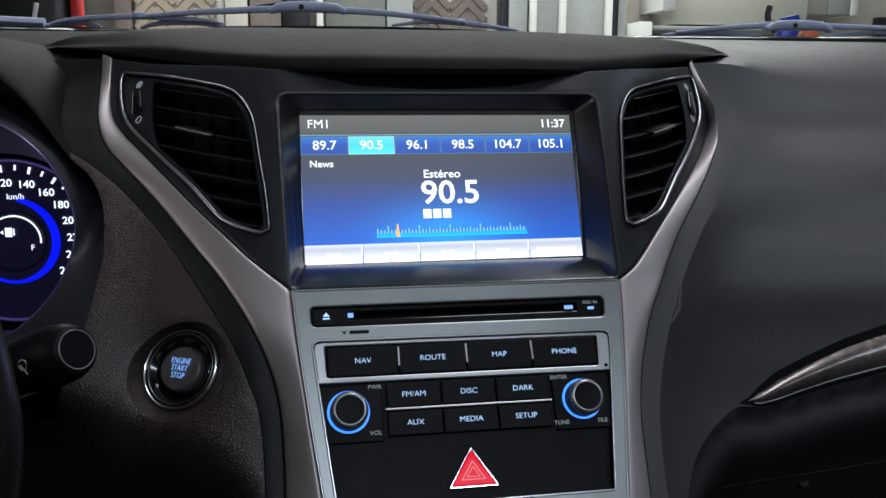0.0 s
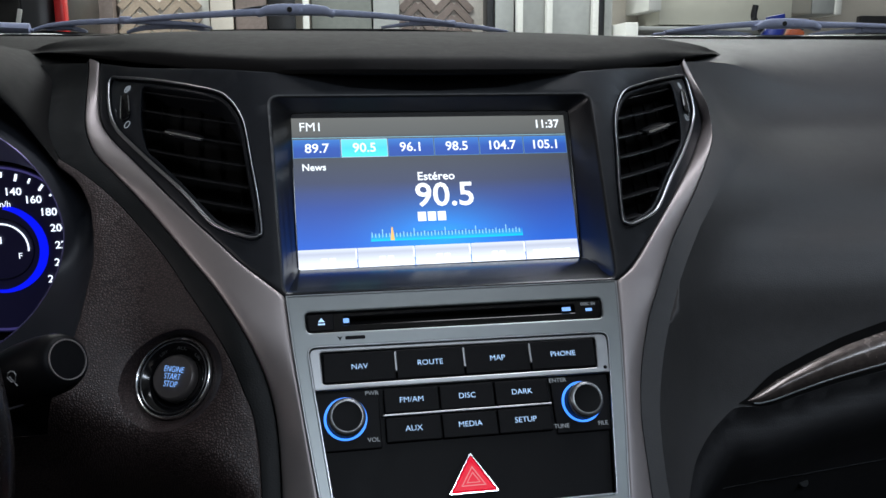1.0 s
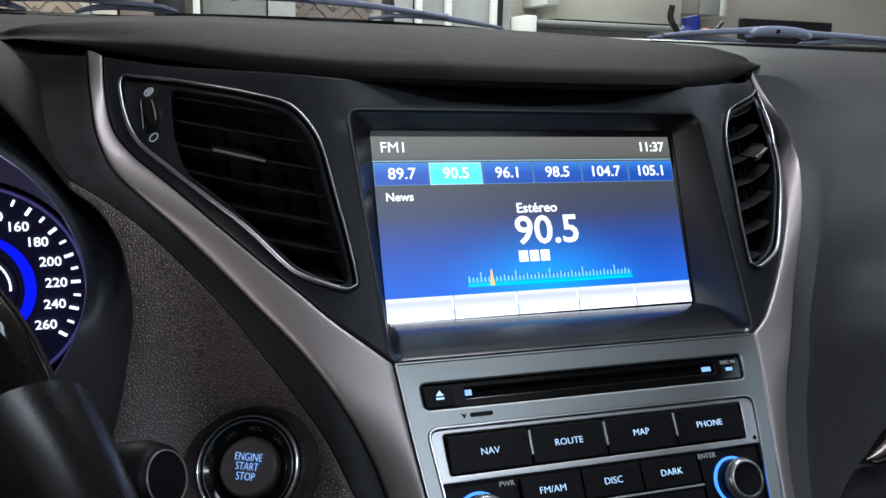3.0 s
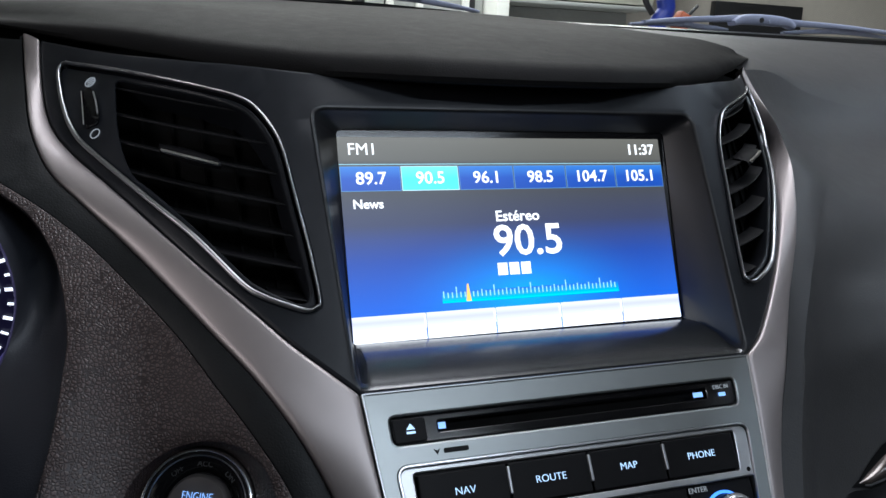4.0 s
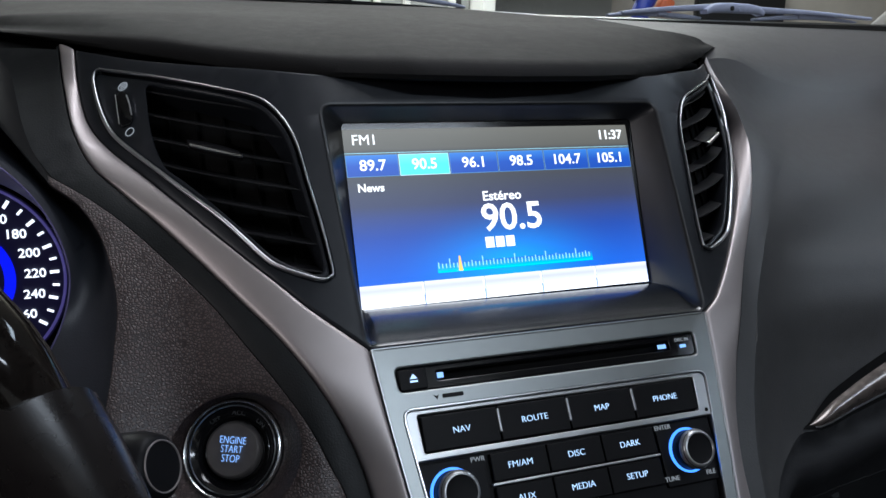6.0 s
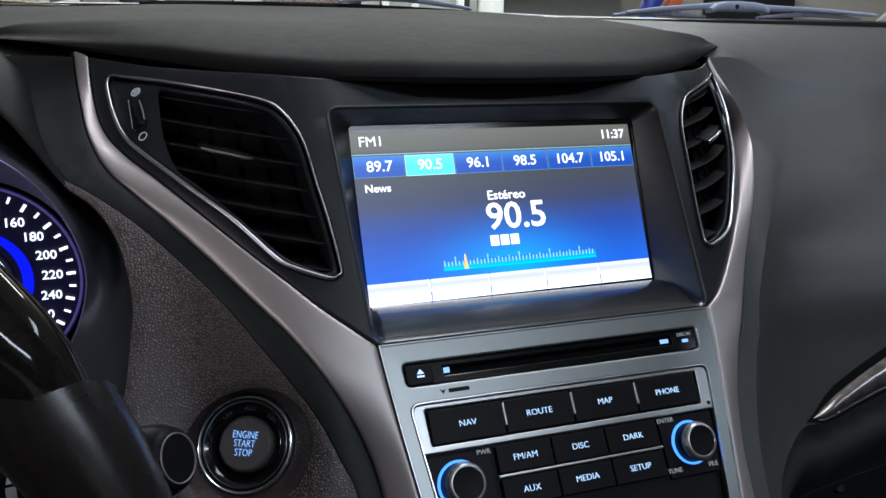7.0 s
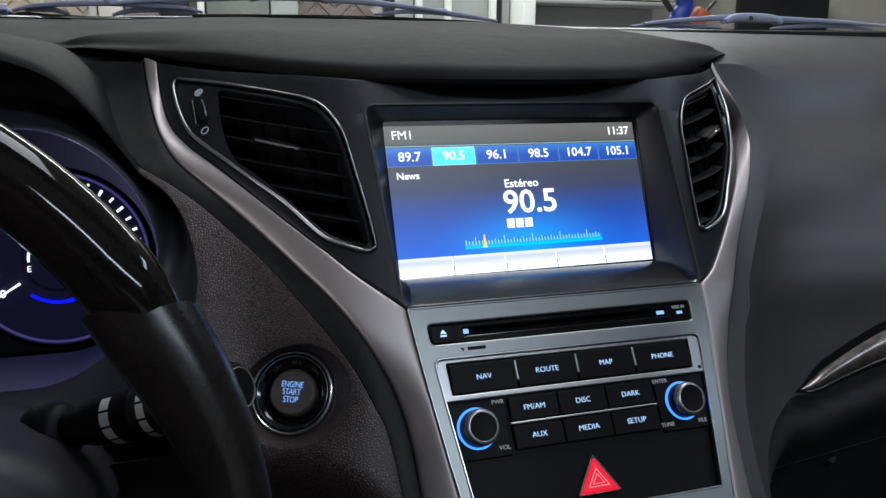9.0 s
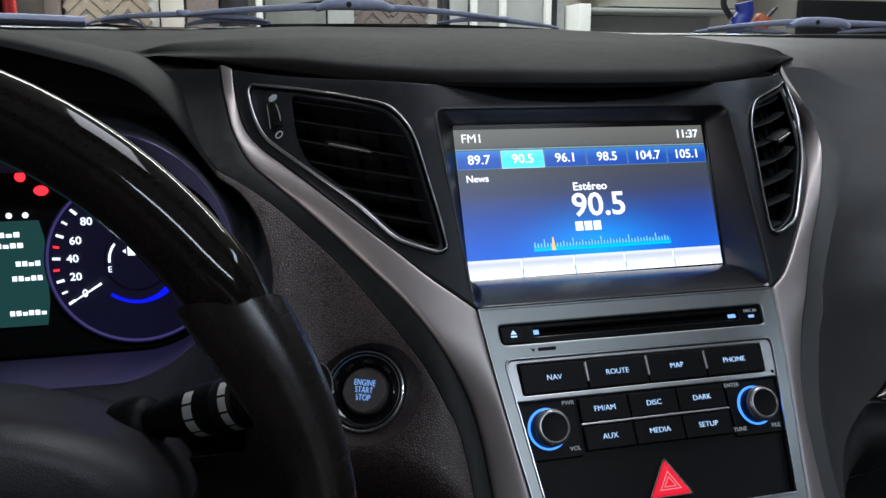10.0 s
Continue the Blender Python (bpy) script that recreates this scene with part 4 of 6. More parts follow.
put("reset_hole", raw("reset_hole", *slab([(0.0808 + 0.0011 * math.cos(q), -0.0572 + 0.0011 * math.sin(q)) for q in np.linspace(0, 2 * math.pi, 15)[:-1]], [], 0.0006, 0.0006, 0.0002, 0), M_DARK), audio, "small dark hole")
for u, p0, p1 in ((-0.0678, -0.0832, -0.0492), (0.0637, 0.0474, 0.0812)):
    put("knob_panel", raw("knob_panel", *slab(rounded(box2(p0, -0.0925, p1, -0.0608), 0.001, 3), [], -0.0010, 0.003, 0.0006, 0.02), M_BUTTON, 20), audio, "matt black knob field")
    m = on_face(u, -0.0758, -0.0010) @ pose(0, 0, 0, 4, 0, 0)
    knob = put("rotary_knob", raw("rotary_knob", *lathe([(0.0099, 0.0), (0.0098, 0.0075), (0.0096, 0.0092), (0.0088, 0.0103), (0.0080, 0.0105), (0.0075, 0.0099), (0.0045, 0.0096), (0.0, 0.0096)], m), M_BUTTON, 35), audio, "black rotary knob")
    put("knob_collar", raw("knob_collar", *lathe([(0.0099, 0.0066), (0.01015, 0.0072), (0.0100, 0.0082), (0.0090, 0.0104), (0.0084, 0.0108), (0.0079, 0.0108), (0.0076, 0.0103)], m), M_BRIGHT, 35), knob, "dull metal collar")
    put("glow_ring", raw("glow_ring", *lathe([(0.0102, 0.0006), (0.0104, 0.0012), (0.0112, 0.0012), (0.0115, 0.0006), (0.0115, 0.0)], m), M_RING, 50), knob, "glowing blue ring")
for txt, u, v in (("PWR", -0.0530, -0.0627), ("VOL", -0.0535, -0.0879), ("ENTER", 0.0518, -0.0627), ("TUNE", 0.0503, -0.0885), ("FILE", 0.0742, -0.0885)):
    words("knob_text", txt, 0.0033, on_face(u, v, -0.0008), M_GREYTXT, audio, 1.05)

# ---------------------------------------------------------------- hazard switch
hazard = thing("hazard_switch", "red triangular hazard switch with a silver edge below the audio keys", "hazard switch")
tri = [(-0.0170, -0.1203), (0.0112, -0.1203), (-0.0029, -0.0983)]
put("switch_edge", raw("switch_edge", *slab(rounded(tri, 0.0022), [rounded(inset(tri, 0.0011), 0.0014)], 0.0006, 0.004, 0.0004, 0), M_CHROME, 20), hazard, "silver edge")
put("lens", raw("lens", *slab(rounded(inset(tri, 0.0012), 0.0014), [], 0.0010, 0.004, 0.0008, 0.004), M_RED, 40), hazard, "glossy red lens")
for d0, d1 in ((0.0042, 0.0047), (0.0058, 0.0062)):
    put("mark", raw("mark", *slab(inset(tri, d0), [inset(tri, d1)], 0.0012, 0.0003, 0.0001, 0), M_PINK, 0), hazard, "pale red triangle line")

# ---------------------------------------------------------------- start button
start = thing("start_button", "round engine start button with chrome ring in the leather-grained panel", "start button")
away = Vector((-math.sin(radians(27)) * math.cos(radians(31)), -math.cos(radians(27)) * math.cos(radians(31)), math.sin(radians(31))))
along = Vector((0, 0, 1)).cross(away).normalized()
m = Matrix((along, away.cross(along), away)).transposed().to_4x4()
m.translation = (-0.1569, -0.0840, 1.0038)
rows = []
for k, (u, v) in enumerate(WELL):
    q = 2 * math.pi * k / 56
    edge, foot = K(u, v, 0.0002), np.array(m @ Vector((0.0243 * math.cos(q), 0.0243 * math.sin(q), -0.0008)))
    rows.append([edge + (foot - edge) * f + np.array(away) * 0.0015 * h for f, h in ((0, 0), (0.08, -0.1), (0.35, -0.8), (0.7, -1.0), (0.92, -0.5), (1, 0))])
put("well", raw("well", *loft(rows + rows[:1]), M_KNEE, 60), start, "dished leather-grained well")
put("outer_ring", raw("outer_ring", *lathe([(0.0236, -0.004), (0.0238, 0.0000), (0.0237, 0.0008), (0.0233, 0.0015), (0.0228, 0.0017), (0.0223, 0.0014), (0.0220, 0.0007), (0.0219, -0.004)], m, 56), mat("bright_ring", (0.92, 0.92, 0.92), 0.20, 1.0, vary=0), 50), start, "bright chrome ring")
put("inner_ring", raw("inner_ring", *lathe([(0.0221, 0.0006), (0.0214, 0.0009), (0.0200, 0.0004), (0.0166, -0.0024), (0.0146, -0.0050), (0.0140, -0.010)], m, 48), M_GLOSS, 50), start, "gloss black sloping ring")
put("ring_line", raw("ring_line", *lathe([(0.0207, 0.0008), (0.0205, 0.0010), (0.0202, 0.0006)], m, 56), M_HOOP, 50), start, "thin chrome inner line")
put("cap", raw("cap", *lathe([(0.0133, -0.010), (0.0133, -0.0012), (0.0129, 0.0002), (0.0119, 0.0010), (0.0, 0.0006)], m, 48), mat("button_cap_grey", (0.17, 0.155, 0.15), 0.36, 0.6), 40), start, "dark grey domed cap")
put("cap_line", raw("cap_line", *lathe([(0.0136, -0.0034), (0.0139, -0.0028), (0.0142, -0.0034)], m, 48), M_CHROME, 50), start, "thin chrome line")
for txt, dy in (("ENGINE", 0.0048), ("START", 0.0), ("STOP", -0.0050)):
    words("cap_text", txt, 0.0049, m @ pose(0, dy * 0.86, 0.0016), M_BLUEWHITE, start, 0.74, -0.00008)
for txt, a in (("ACC", 90), ("ON", 50), ("OFF", 130)):
    words("ring_text", txt, 0.0032, m @ pose(0.0172 * math.cos(radians(a)), 0.0172 * math.sin(radians(a)), -0.0012, 0, 0, a - 90), M_FAINT, start)

# ---------------------------------------------------------------- trim blade on the passenger side
HI_U, HI_V = [0.1885, 0.2141, 0.2411, 0.2680, 0.2984, 0.36, 0.49], [-0.0722, -0.0593, -0.0487, -0.0394, -0.0317, -0.018, 0.004]
LO_U, LO_V = [0.1885, 0.1935, 0.1988, 0.2094, 0.2291, 0.2552, 0.2934, 0.36, 0.49], [-0.0726, -0.0742, -0.0749, -0.0738, -0.0689, -0.0632, -0.0567, -0.046, -0.030]


def level(u, v, n):
    """On the panel carried on smoothly past its turn under."""
    top = max(v, np.interp(u, UNDER_U, UNDER_V) + 0.0005)
    return KR(u, top, n) + (v - top) * SV


def blade_row(t):
    u = 0.1886 + 0.30 * t ** 1.3
    hi, lo = np.interp(u, HI_U, HI_V), np.interp(u, LO_U, LO_V)
    w = hi - lo
    b = min(0.0055, w * 0.5)
    return [level(u, lo + w * f, -0.003 + (b + 0.003) * math.sin(math.pi * (0.06 + 0.88 * f)) ** 0.7) for f in np.linspace(0, 1, 11)]


blade = thing("trim_blade", "glossy dark wood-look trim blade set in a groove of the dashboard", "trim")
rows = [blade_row(t) for t in np.linspace(0, 1, 41)]
put("inlay", raw("inlay", *loft(rows), M_BLADE, 60), blade, "glossy dark wood-look inlay")
put("lower_edge", raw("lower_edge", *sweep([r[1] for r in rows[1:]], oval(0.0006, 0.0007, 6), False), M_HOOP), blade, "thin bright lower edge")
rows = []
for t in np.linspace(0, 1, 41):
    u = 0.1830 + 0.306 * t
    hi = np.interp(u, HI_U, HI_V) + 0.0042 * smooth01(0.183, 0.215, u) + 0.0010
    lo = np.interp(u, LO_U, LO_V) - 0.0014
    hi = lo + (hi - lo) * (0.1 + 0.9 * smooth01(0.182, 0.193, u))
    rows.append([level(u, lo + (hi - lo) * f, 0.0007) for f in np.linspace(0, 1, 6)])
put("groove", raw("groove", *loft(rows), M_DARK, 60), blade, "dark groove round the inlay")

# ---------------------------------------------------------------- instrument pod
PODX = -0.392
POD = [(-0.392, -0.010, 1.2035), (-0.345, -0.008, 1.1953), (-0.316, -0.006, 1.1883), (-0.290, -0.002, 1.1805), (-0.272, 0.004, 1.1700), (-0.255, 0.012, 1.150)]
POD += [tuple(K(u, v)) for u, v in ((-0.2395, 0.1130), (-0.2250, 0.0971), (-0.2152, 0.0776), (-0.2108, 0.0571), (-0.2092, 0.0381), (-0.2112, 0.0210), (-0.2138, 0.0047), (-0.2171, -0.0109), (-0.2240, -0.0358))]
POD += [(-0.250, -0.068, 0.985), (-0.300, -0.064, 0.980), (-0.345, -0.062, 0.984), (-0.392, -0.062, 0.986)]
pod_c = curve(POD, 5)
pod_loop = pod_c + [np.array((2 * PODX - p[0], p[1], p[2])) for p in pod_c[::-1][1:-1]]
GC = np.array((-0.289, 0.069, 1.0545))
ga = radians(1)
gx, gy, gz = np.array((1.0, 0, 0)), np.array((0, math.sin(ga), math.cos(ga))), np.array((0, -math.cos(ga), math.sin(ga)))


def gauge(x, y, z=0.0):
    return GC + gx * x + gy * y + gz * z


# opening of the lens: follows the dial's edge on the outer side
lens_loop = []
for p in pod_loop:
    side = 1 if p[0] >= PODX else -1
    x = p[0] if side > 0 else 2 * PODX - p[0]
    d = np.array((x - GC[0], p[2] - GC[2]))
    r = 0.0625
    if x > GC[0] - 0.01:
        q = d / np.linalg.norm(d) * r
        q = (GC[0] + q[0], q[1])
    else:
        q = (x, 0.0605 if p[2] > GC[2] else -0.0605)
        q = (x, q[1])
    w = gauge(q[0] - GC[0], q[1], 0.010)
    lens_loop.append(np.array((w[0] if side > 0 else 2 * PODX - w[0], w[1], w[2])))
cluster = thing("instrument_cluster", "lit speedometer cluster with blue dial ring behind the steering wheel", "instrument cluster")
# the visor edge in front of the dial: an oval that leans back, straight across the middle
visor_loop = []
for p in pod_loop:
    side = 1 if p[0] >= PODX else -1
    x = p[0] if side > 0 else 2 * PODX - p[0]
    ox, oz = -0.2934, 1.0756
    if x > ox:
        a = math.atan2(p[2] - oz, x - ox)
        x, z = ox + 0.069 * math.copysign(abs(math.cos(a)) ** 1.12, math.cos(a)), oz + 0.0702 * math.copysign(abs(math.sin(a)) ** 1.12, math.sin(a))
    else:
        z = oz + math.copysign(0.0702, p[2] - oz)
    visor_loop.append(np.array((x if side > 0 else 2 * PODX - x, -0.0212 + 0.2927 * (z - oz), z)))
M_POD = mat("pod_grey_plastic", (0.022, 0.024, 0.031), 0.5, grain=("leather", 800), bump=0.12)
n = len(pod_loop)


def between(k, fs):
    return [pod_loop[k] + (visor_loop[k] - pod_loop[k]) * f + np.array((0, push, 0)) for f, push in fs]


rows = []
for k in range(n + 1):
    w = smooth01(1.02, 1.16, pod_loop[k % n][2])
    rows.append(between(k % n, [(f, lo_ * (1 - w) + up_ * w) for f, lo_, up_ in ((0, 0, 0), (0.05, 0.002, 0.015), (0.15, 0.003, 0.040), (0.35, 0.004, 0.058), (0.6, 0.004, 0.060), (0.85, 0.002, 0.030), (1, 0, 0))]))
put("pod_wall", raw("pod_wall", *loft(rows), M_POD, 80), cluster, "matt blue-grey pod wall")
edge_a, edge_b = [], []
for k in range(145):
    a = radians(90 - 180 * k / 144)
    c, s = math.cos(a), math.sin(a)
    x, z = -0.2934 + 0.069 * abs(c) ** 1.12, 1.0756 + 0.0702 * math.copysign(abs(s) ** 1.12, s)
    edge_a.append(np.array((x, -0.0212 + 0.2927 * (z - 1.0756), z)))
    edge_b.append(gauge(0.0625 * c, 0.0625 * s, 0.010))
edge_a += [np.array((2 * PODX - p[0], p[1], p[2])) for p in edge_a[::-1]]
edge_b += [np.array((2 * PODX - p[0], p[1], p[2])) for p in edge_b[::-1]]
rows = [[p + (q - p) * f for p, q in zip(edge_a, edge_b)] for f in (0, 0.04, 0.3, 0.65, 1.0)]
put("tube_wall", raw("tube_wall", *loft(rows, True), M_TUBE, 150), cluster, "tube wall with the dial's violet glow in its colour")
back = [gauge(p[0] - GC[0], 0.064 * s, -0.003) for p, s in ((np.array((-0.225, 0, 0)), -1), (np.array((-0.225, 0, 0)), 1), (np.array((-0.56, 0, 0)), 1), (np.array((-0.56, 0, 0)), -1))]
put("dial_back", raw("dial_back", back, [(0, 1, 2, 3)], M_DARK, 0), cluster, "black dial ground")
# rim tinted violet to carry the dial's glow
put("visor_rim", raw("visor_rim", *sweep(edge_a, oval(0.0005, 0.0006, 6), True, up=gz), mat("glow_tinted_rim", (0.16, 0.14, 0.30), 0.25, 0.5)), cluster, "visor rim with violet glow put in its colour")
gm = Matrix((Vector(gx), Vector(gy), Vector(gz))).transposed().to_4x4()
gm.translation = GC
dial = put("speed_dial", raw("speed_dial", *lathe([(0.0, -0.0010), (0.0570, -0.0010), (0.0580, 0.0020), (0.0590, 0.0020)], gm, 64), mat("dial_ground", (0.006, 0.005, 0.02), 0.45, emit=(0.010, 0.008, 0.040), glow=0.2), 40), cluster, "dark violet speedometer dial")
put("dial_ring", raw("dial_ring", *lathe([(0.0562, 0.0012), (0.0575, 0.0024), (0.0582, 0.0012)], gm, 64), M_VIOLET, 40), dial, "violet ring")


def arc(r0, r1, a0, a1, z, n=40):
    """A flat arc on the dial; the radii may be functions of the angle."""
    vs = []
    for k in range(n + 1):
        a = radians(a0 + (a1 - a0) * k / n)
        p, q = (f(a) if callable(f) else f for f in (r0, r1))
        vs += [gauge(p * math.cos(a), p * math.sin(a), z), gauge(q * math.cos(a), q * math.sin(a), z)]
    return vs, [(2 * k, 2 * k + 1, 2 * k + 3, 2 * k + 2) for k in range(n)]


put("blue_arc", raw("blue_arc", *arc(lambda a: 0.0286 - 0.0036 * max(0, math.cos(a - 0.05)), lambda a: 0.0310, -128, 84, 0.0006, 60), M_BLUE, 0), dial, "glowing blue crescent")
put("fuel_arc", raw("fuel_arc", *arc(0.0172, 0.0184, -6, 118, 0.0006), M_DIALWHITE, 0), dial, "white fuel arc")
put("fuel_arc", raw("fuel_arc", *arc(0.0172, 0.0188, 140, 184, 0.0006, 14), M_DIALWHITE, 0), dial, "white fuel arc")
put("inner_ring", raw("inner_ring", *lathe([(0.0208, 0.0), (0.0213, 0.0012), (0.0218, 0.0)], gm, 56), M_BEZEL, 40), dial, "dark ring")
words("fuel_full_text", "F", 0.0058, gm @ pose(0.0120, -0.0052, 0.0006), M_DIALWHITE, dial)
words("fuel_empty_text", "E", 0.0058, gm @ pose(-0.0180, -0.0062, 0.0006), M_DIALWHITE, dial)
put("fuel_mark", raw("fuel_mark", *join(([tuple(gauge(x - 0.003, y + 0.004, 0.0006)) for x, y in ((-0.0028, -0.001), (0.0020, -0.001), (0.0020, 0.0055), (-0.0028, 0.0055))], [(0, 1, 2, 3)]),
                                        ([tuple(gauge(x - 0.003, y + 0.004, 0.0006)) for x, y in ((0.0026, 0.0), (0.0036, 0.0), (0.0036, 0.0048), (0.0026, 0.0048))], [(0, 1, 2, 3)]),
                                        ([tuple(gauge(x - 0.003, y + 0.004, 0.0006)) for x, y in ((-0.0062, 0.0022), (-0.0040, 0.0006), (-0.0040, 0.0038))], [(0, 1, 2)])), M_DIALWHITE, 0), dial, "white pump sign")


def speed_angle(v):
    return radians(np.interp(v, [0, 20, 60, 140, 160, 200, 240, 260], [212, 194, 159, 75, 55.5, 19.5, -15, -33]))


for k in range(27):
    a = speed_angle(10 * k)
    r0, r1, hw = (0.0490, 0.0540, 0.0009) if k % 2 == 0 else (0.0502, 0.0540, 0.0007)
    c, s = math.cos(a), math.sin(a)
    q = [gauge(r * c - w * s, r * s + w * c, 0.0006) for r, w in ((r0, -hw), (r1, -hw), (r1, hw), (r0, hw))]
    put("tick", raw("tick", q, [(0, 1, 2, 3)], M_REDLAMP if k in (3, 5) else M_DIALWHITE, 0), dial, "red tick" if k in (3, 5) else "")
    if k % 2 == 0:
        words("numeral", str(10 * k), 0.0074, gm @ pose(0.0413 * c, 0.0413 * s, 0.0006), M_DIALWHITE, dial, 1.05, 0.0001)
words("unit_text", "km/h", 0.0058, gm @ pose(0.0030, 0.0315, 0.0009), M_DIALWHITE, dial)
a = radians(212)
put("needle", raw("needle", [gauge(r * math.cos(a) - w * math.sin(a), r * math.sin(a) + w * math.cos(a), 0.003) for r, w in ((0.028, -0.0008), (0.052, -0.0004), (0.052, 0.0004), (0.028, 0.0008))], [(0, 1, 2, 3)], M_DIALWHITE, 0), dial, "white needle")
info = put("info_display", raw("info_display", [gauge(x, y, 0.0008) for x, y in ((-0.150, -0.042), (-0.0600, -0.042), (-0.0575, -0.025), (-0.0575, 0.018), (-0.0600, 0.030), (-0.150, 0.030))], [(0, 1, 2, 3, 4, 5)], lamp_mat("info_green", (0.016, 0.075, 0.066), 0.6), 0), cluster, "dim green trip display")
for y, x0, x1 in ((0.0208, -0.090, -0.0715), (0.0135, -0.092, -0.0700), (0.0010, -0.0765, -0.0605), (-0.0090, -0.0795, -0.0600), (-0.0328, -0.0830, -0.0595)):
    count = max(3, int(round((x1 - x0) / 0.0042)))
    pitch = (x1 - x0) / count
    vs, fs = [], []
    for c in range(count):
        a, b, hh = x0 + pitch * c, x0 + pitch * (c + 0.78), 0.0017 - 0.0005 * (c % 3 == 2)
        fs.append(tuple(range(len(vs), len(vs) + 4)))
        vs += [gauge(x, yy, 0.0012) for x, yy in ((a, y - 0.0016), (b, y - 0.0016), (b, y - 0.0016 + 2 * hh), (a, y - 0.0016 + 2 * hh))]
    put("info_bar", raw("info_bar", vs, fs, M_DIALWHITE, 0), info)
for x in (-0.078, -0.068):
    put("small_lamp", raw("small_lamp", *lathe([(0.0, 0.0010), (0.0016, 0.0010), (0.0020, 0.0)], gm @ pose(x, 0.0335, 0.0), 12), M_DIALWHITE, 40), cluster, "small pale lamp")
for x, y, w in ((-0.069, 0.0590, 0.0034), (-0.057, 0.0495, 0.0046)):
    put("warning_lamp", raw("warning_lamp", *lathe([(0.0, 0.0010), (0.0024, 0.0010), (0.0034, 0.0)], gm @ pose(x, y, 0.0) @ Matrix.Diagonal((w / 0.0034, 1, 1, 1)), 14), M_REDLAMP, 40), cluster, "lit red warning lamp")
# hood over the pod, running back into the top of the dashboard
right_up = curve(POD[:8], 5)
aim = curve([skin_top(-0.396, 0.72), skin_top(-0.348, 0.62), skin_top(-0.320, 0.52), skin_top(-0.296, 0.42), skin_top(-0.278, 0.26), K(-0.2600, 0.207), K(-0.2490, 0.1420), K(-0.2290, 0.1030)], 5)


def hood_rows(flip):
    rows = []
    for f, up_, dy in ((-0.06, -0.004, 0.012), (0.0, 0.0, 0.0), (0.012, 0.0030, -0.0005), (0.05, 0.0052, 0.0), (0.15, 0.0068, 0), (0.35, 0.0065, 0), (0.6, 0.0035, 0), (0.85, 0.0008, 0), (1.0, -0.0012, 0)):
        r = []
        for k, (p, q) in enumerate(zip(right_up, aim)):
            fade = 1 - (k / (len(right_up) - 1)) ** 2
            x = (p + (q - p) * max(0, f)) + np.array((0, dy, up_ * fade - (0.0 if f >= 0 else 0.0)))
            if flip:
                x = np.array((2 * PODX - x[0], x[1], x[2]))
            r.append(x)
        rows.append(r)
    return rows


put("pod_hood", raw("pod_hood", *join(loft(hood_rows(False)), loft(hood_rows(True))), M_TOP, 60), dash, "soft black instrument hood")


# ---------------------------------------------------------------- steering wheel
WC = np.array((-0.384, -0.265, 1.016))
wa = radians(20)
wy, wz = np.array((0, math.sin(wa), math.cos(wa))), np.array((0, -math.cos(wa), math.sin(wa)))


def rimpoint(deg, r):
    a = radians(deg)
    return WC + np.array((1.0, 0, 0)) * r * math.cos(a) + wy * r * math.sin(a)


wheel = thing("steering_wheel", "black steering wheel with lacquered upper rim and leather grips", "steering wheel")


def rim_arc(a0, a1, ra, rb, n, r=0.1805):
    def section(i):
        k = 0.82 + 0.18 * smooth01(0, 4, min(i, n - 1 - i))
        return oval(ra * k, rb * k, 16)
    return sweep([rimpoint(a, r) for a in np.linspace(a0, a1, n)], section, False, up=wz)


put("upper_rim", raw("upper_rim", *rim_arc(25.0, 155.0, 0.0148, 0.0150, 60), M_LACQUER, 60), wheel, "gloss black lacquered upper rim")
for side in (1, -1):
    rows = []
    for k in range(46):
        t = k / 45
        row = []
        for q in np.linspace(0, 2 * math.pi, 21)[:-1]:
            c, s = math.cos(q), math.sin(q)
            inner = max(0.0, -c)
            top = smooth01(0.78, 0.97, t)
            deg = -62 + 88.8 * t + (5.6 * inner + 2.2 * max(0.0, s)) * smooth01(0.8, 1.0, t)
            a = 0.0125 + 0.0045 * top + 0.0014 * top * inner
            b = 0.0135 + 0.0030 * top
            r = 0.1915 + 0.0062 * smooth01(0.5, 0.8, t) - (0.0125 + 0.0045 * top) + a * c
            p = rimpoint(deg, r) + wz * (b * s)
            if side < 0:
                p = np.array((2 * WC[0] - p[0], p[1], p[2]))
            row.append(p)
        rows.append(row)
    rows.append([rows[-1][i] + (np.mean(rows[-1], axis=0) - rows[-1][i]) * 0.5 for i in range(20)])
    put("grip", raw("grip", *loft(rows, True), M_WHEEL, 50), wheel, "black leather grip")
put("lower_rim", raw("lower_rim", *rim_arc(242, 298, 0.0150, 0.0145, 24), M_LACQUER, 60), wheel, "gloss black lower rim")
pad = []
for f, z in ((1.0, -0.040), (1.0, -0.012), (0.96, -0.002), (0.85, 0.005), (0.5, 0.011), (0.05, 0.012)):
    pad.append([WC + np.array((1.0, 0, 0)) * 0.088 * f * math.copysign(abs(math.cos(q)) ** 0.8, math.cos(q)) + wy * (0.066 * f * math.copysign(abs(math.sin(q)) ** 0.8, math.sin(q)) - 0.028) + wz * (z - 0.022) for q in np.linspace(0, 2 * math.pi, 49)[:-1]])
put("centre_pad", raw("centre_pad", *loft(pad, True), M_SIDE, 60), wheel, "black centre pad")
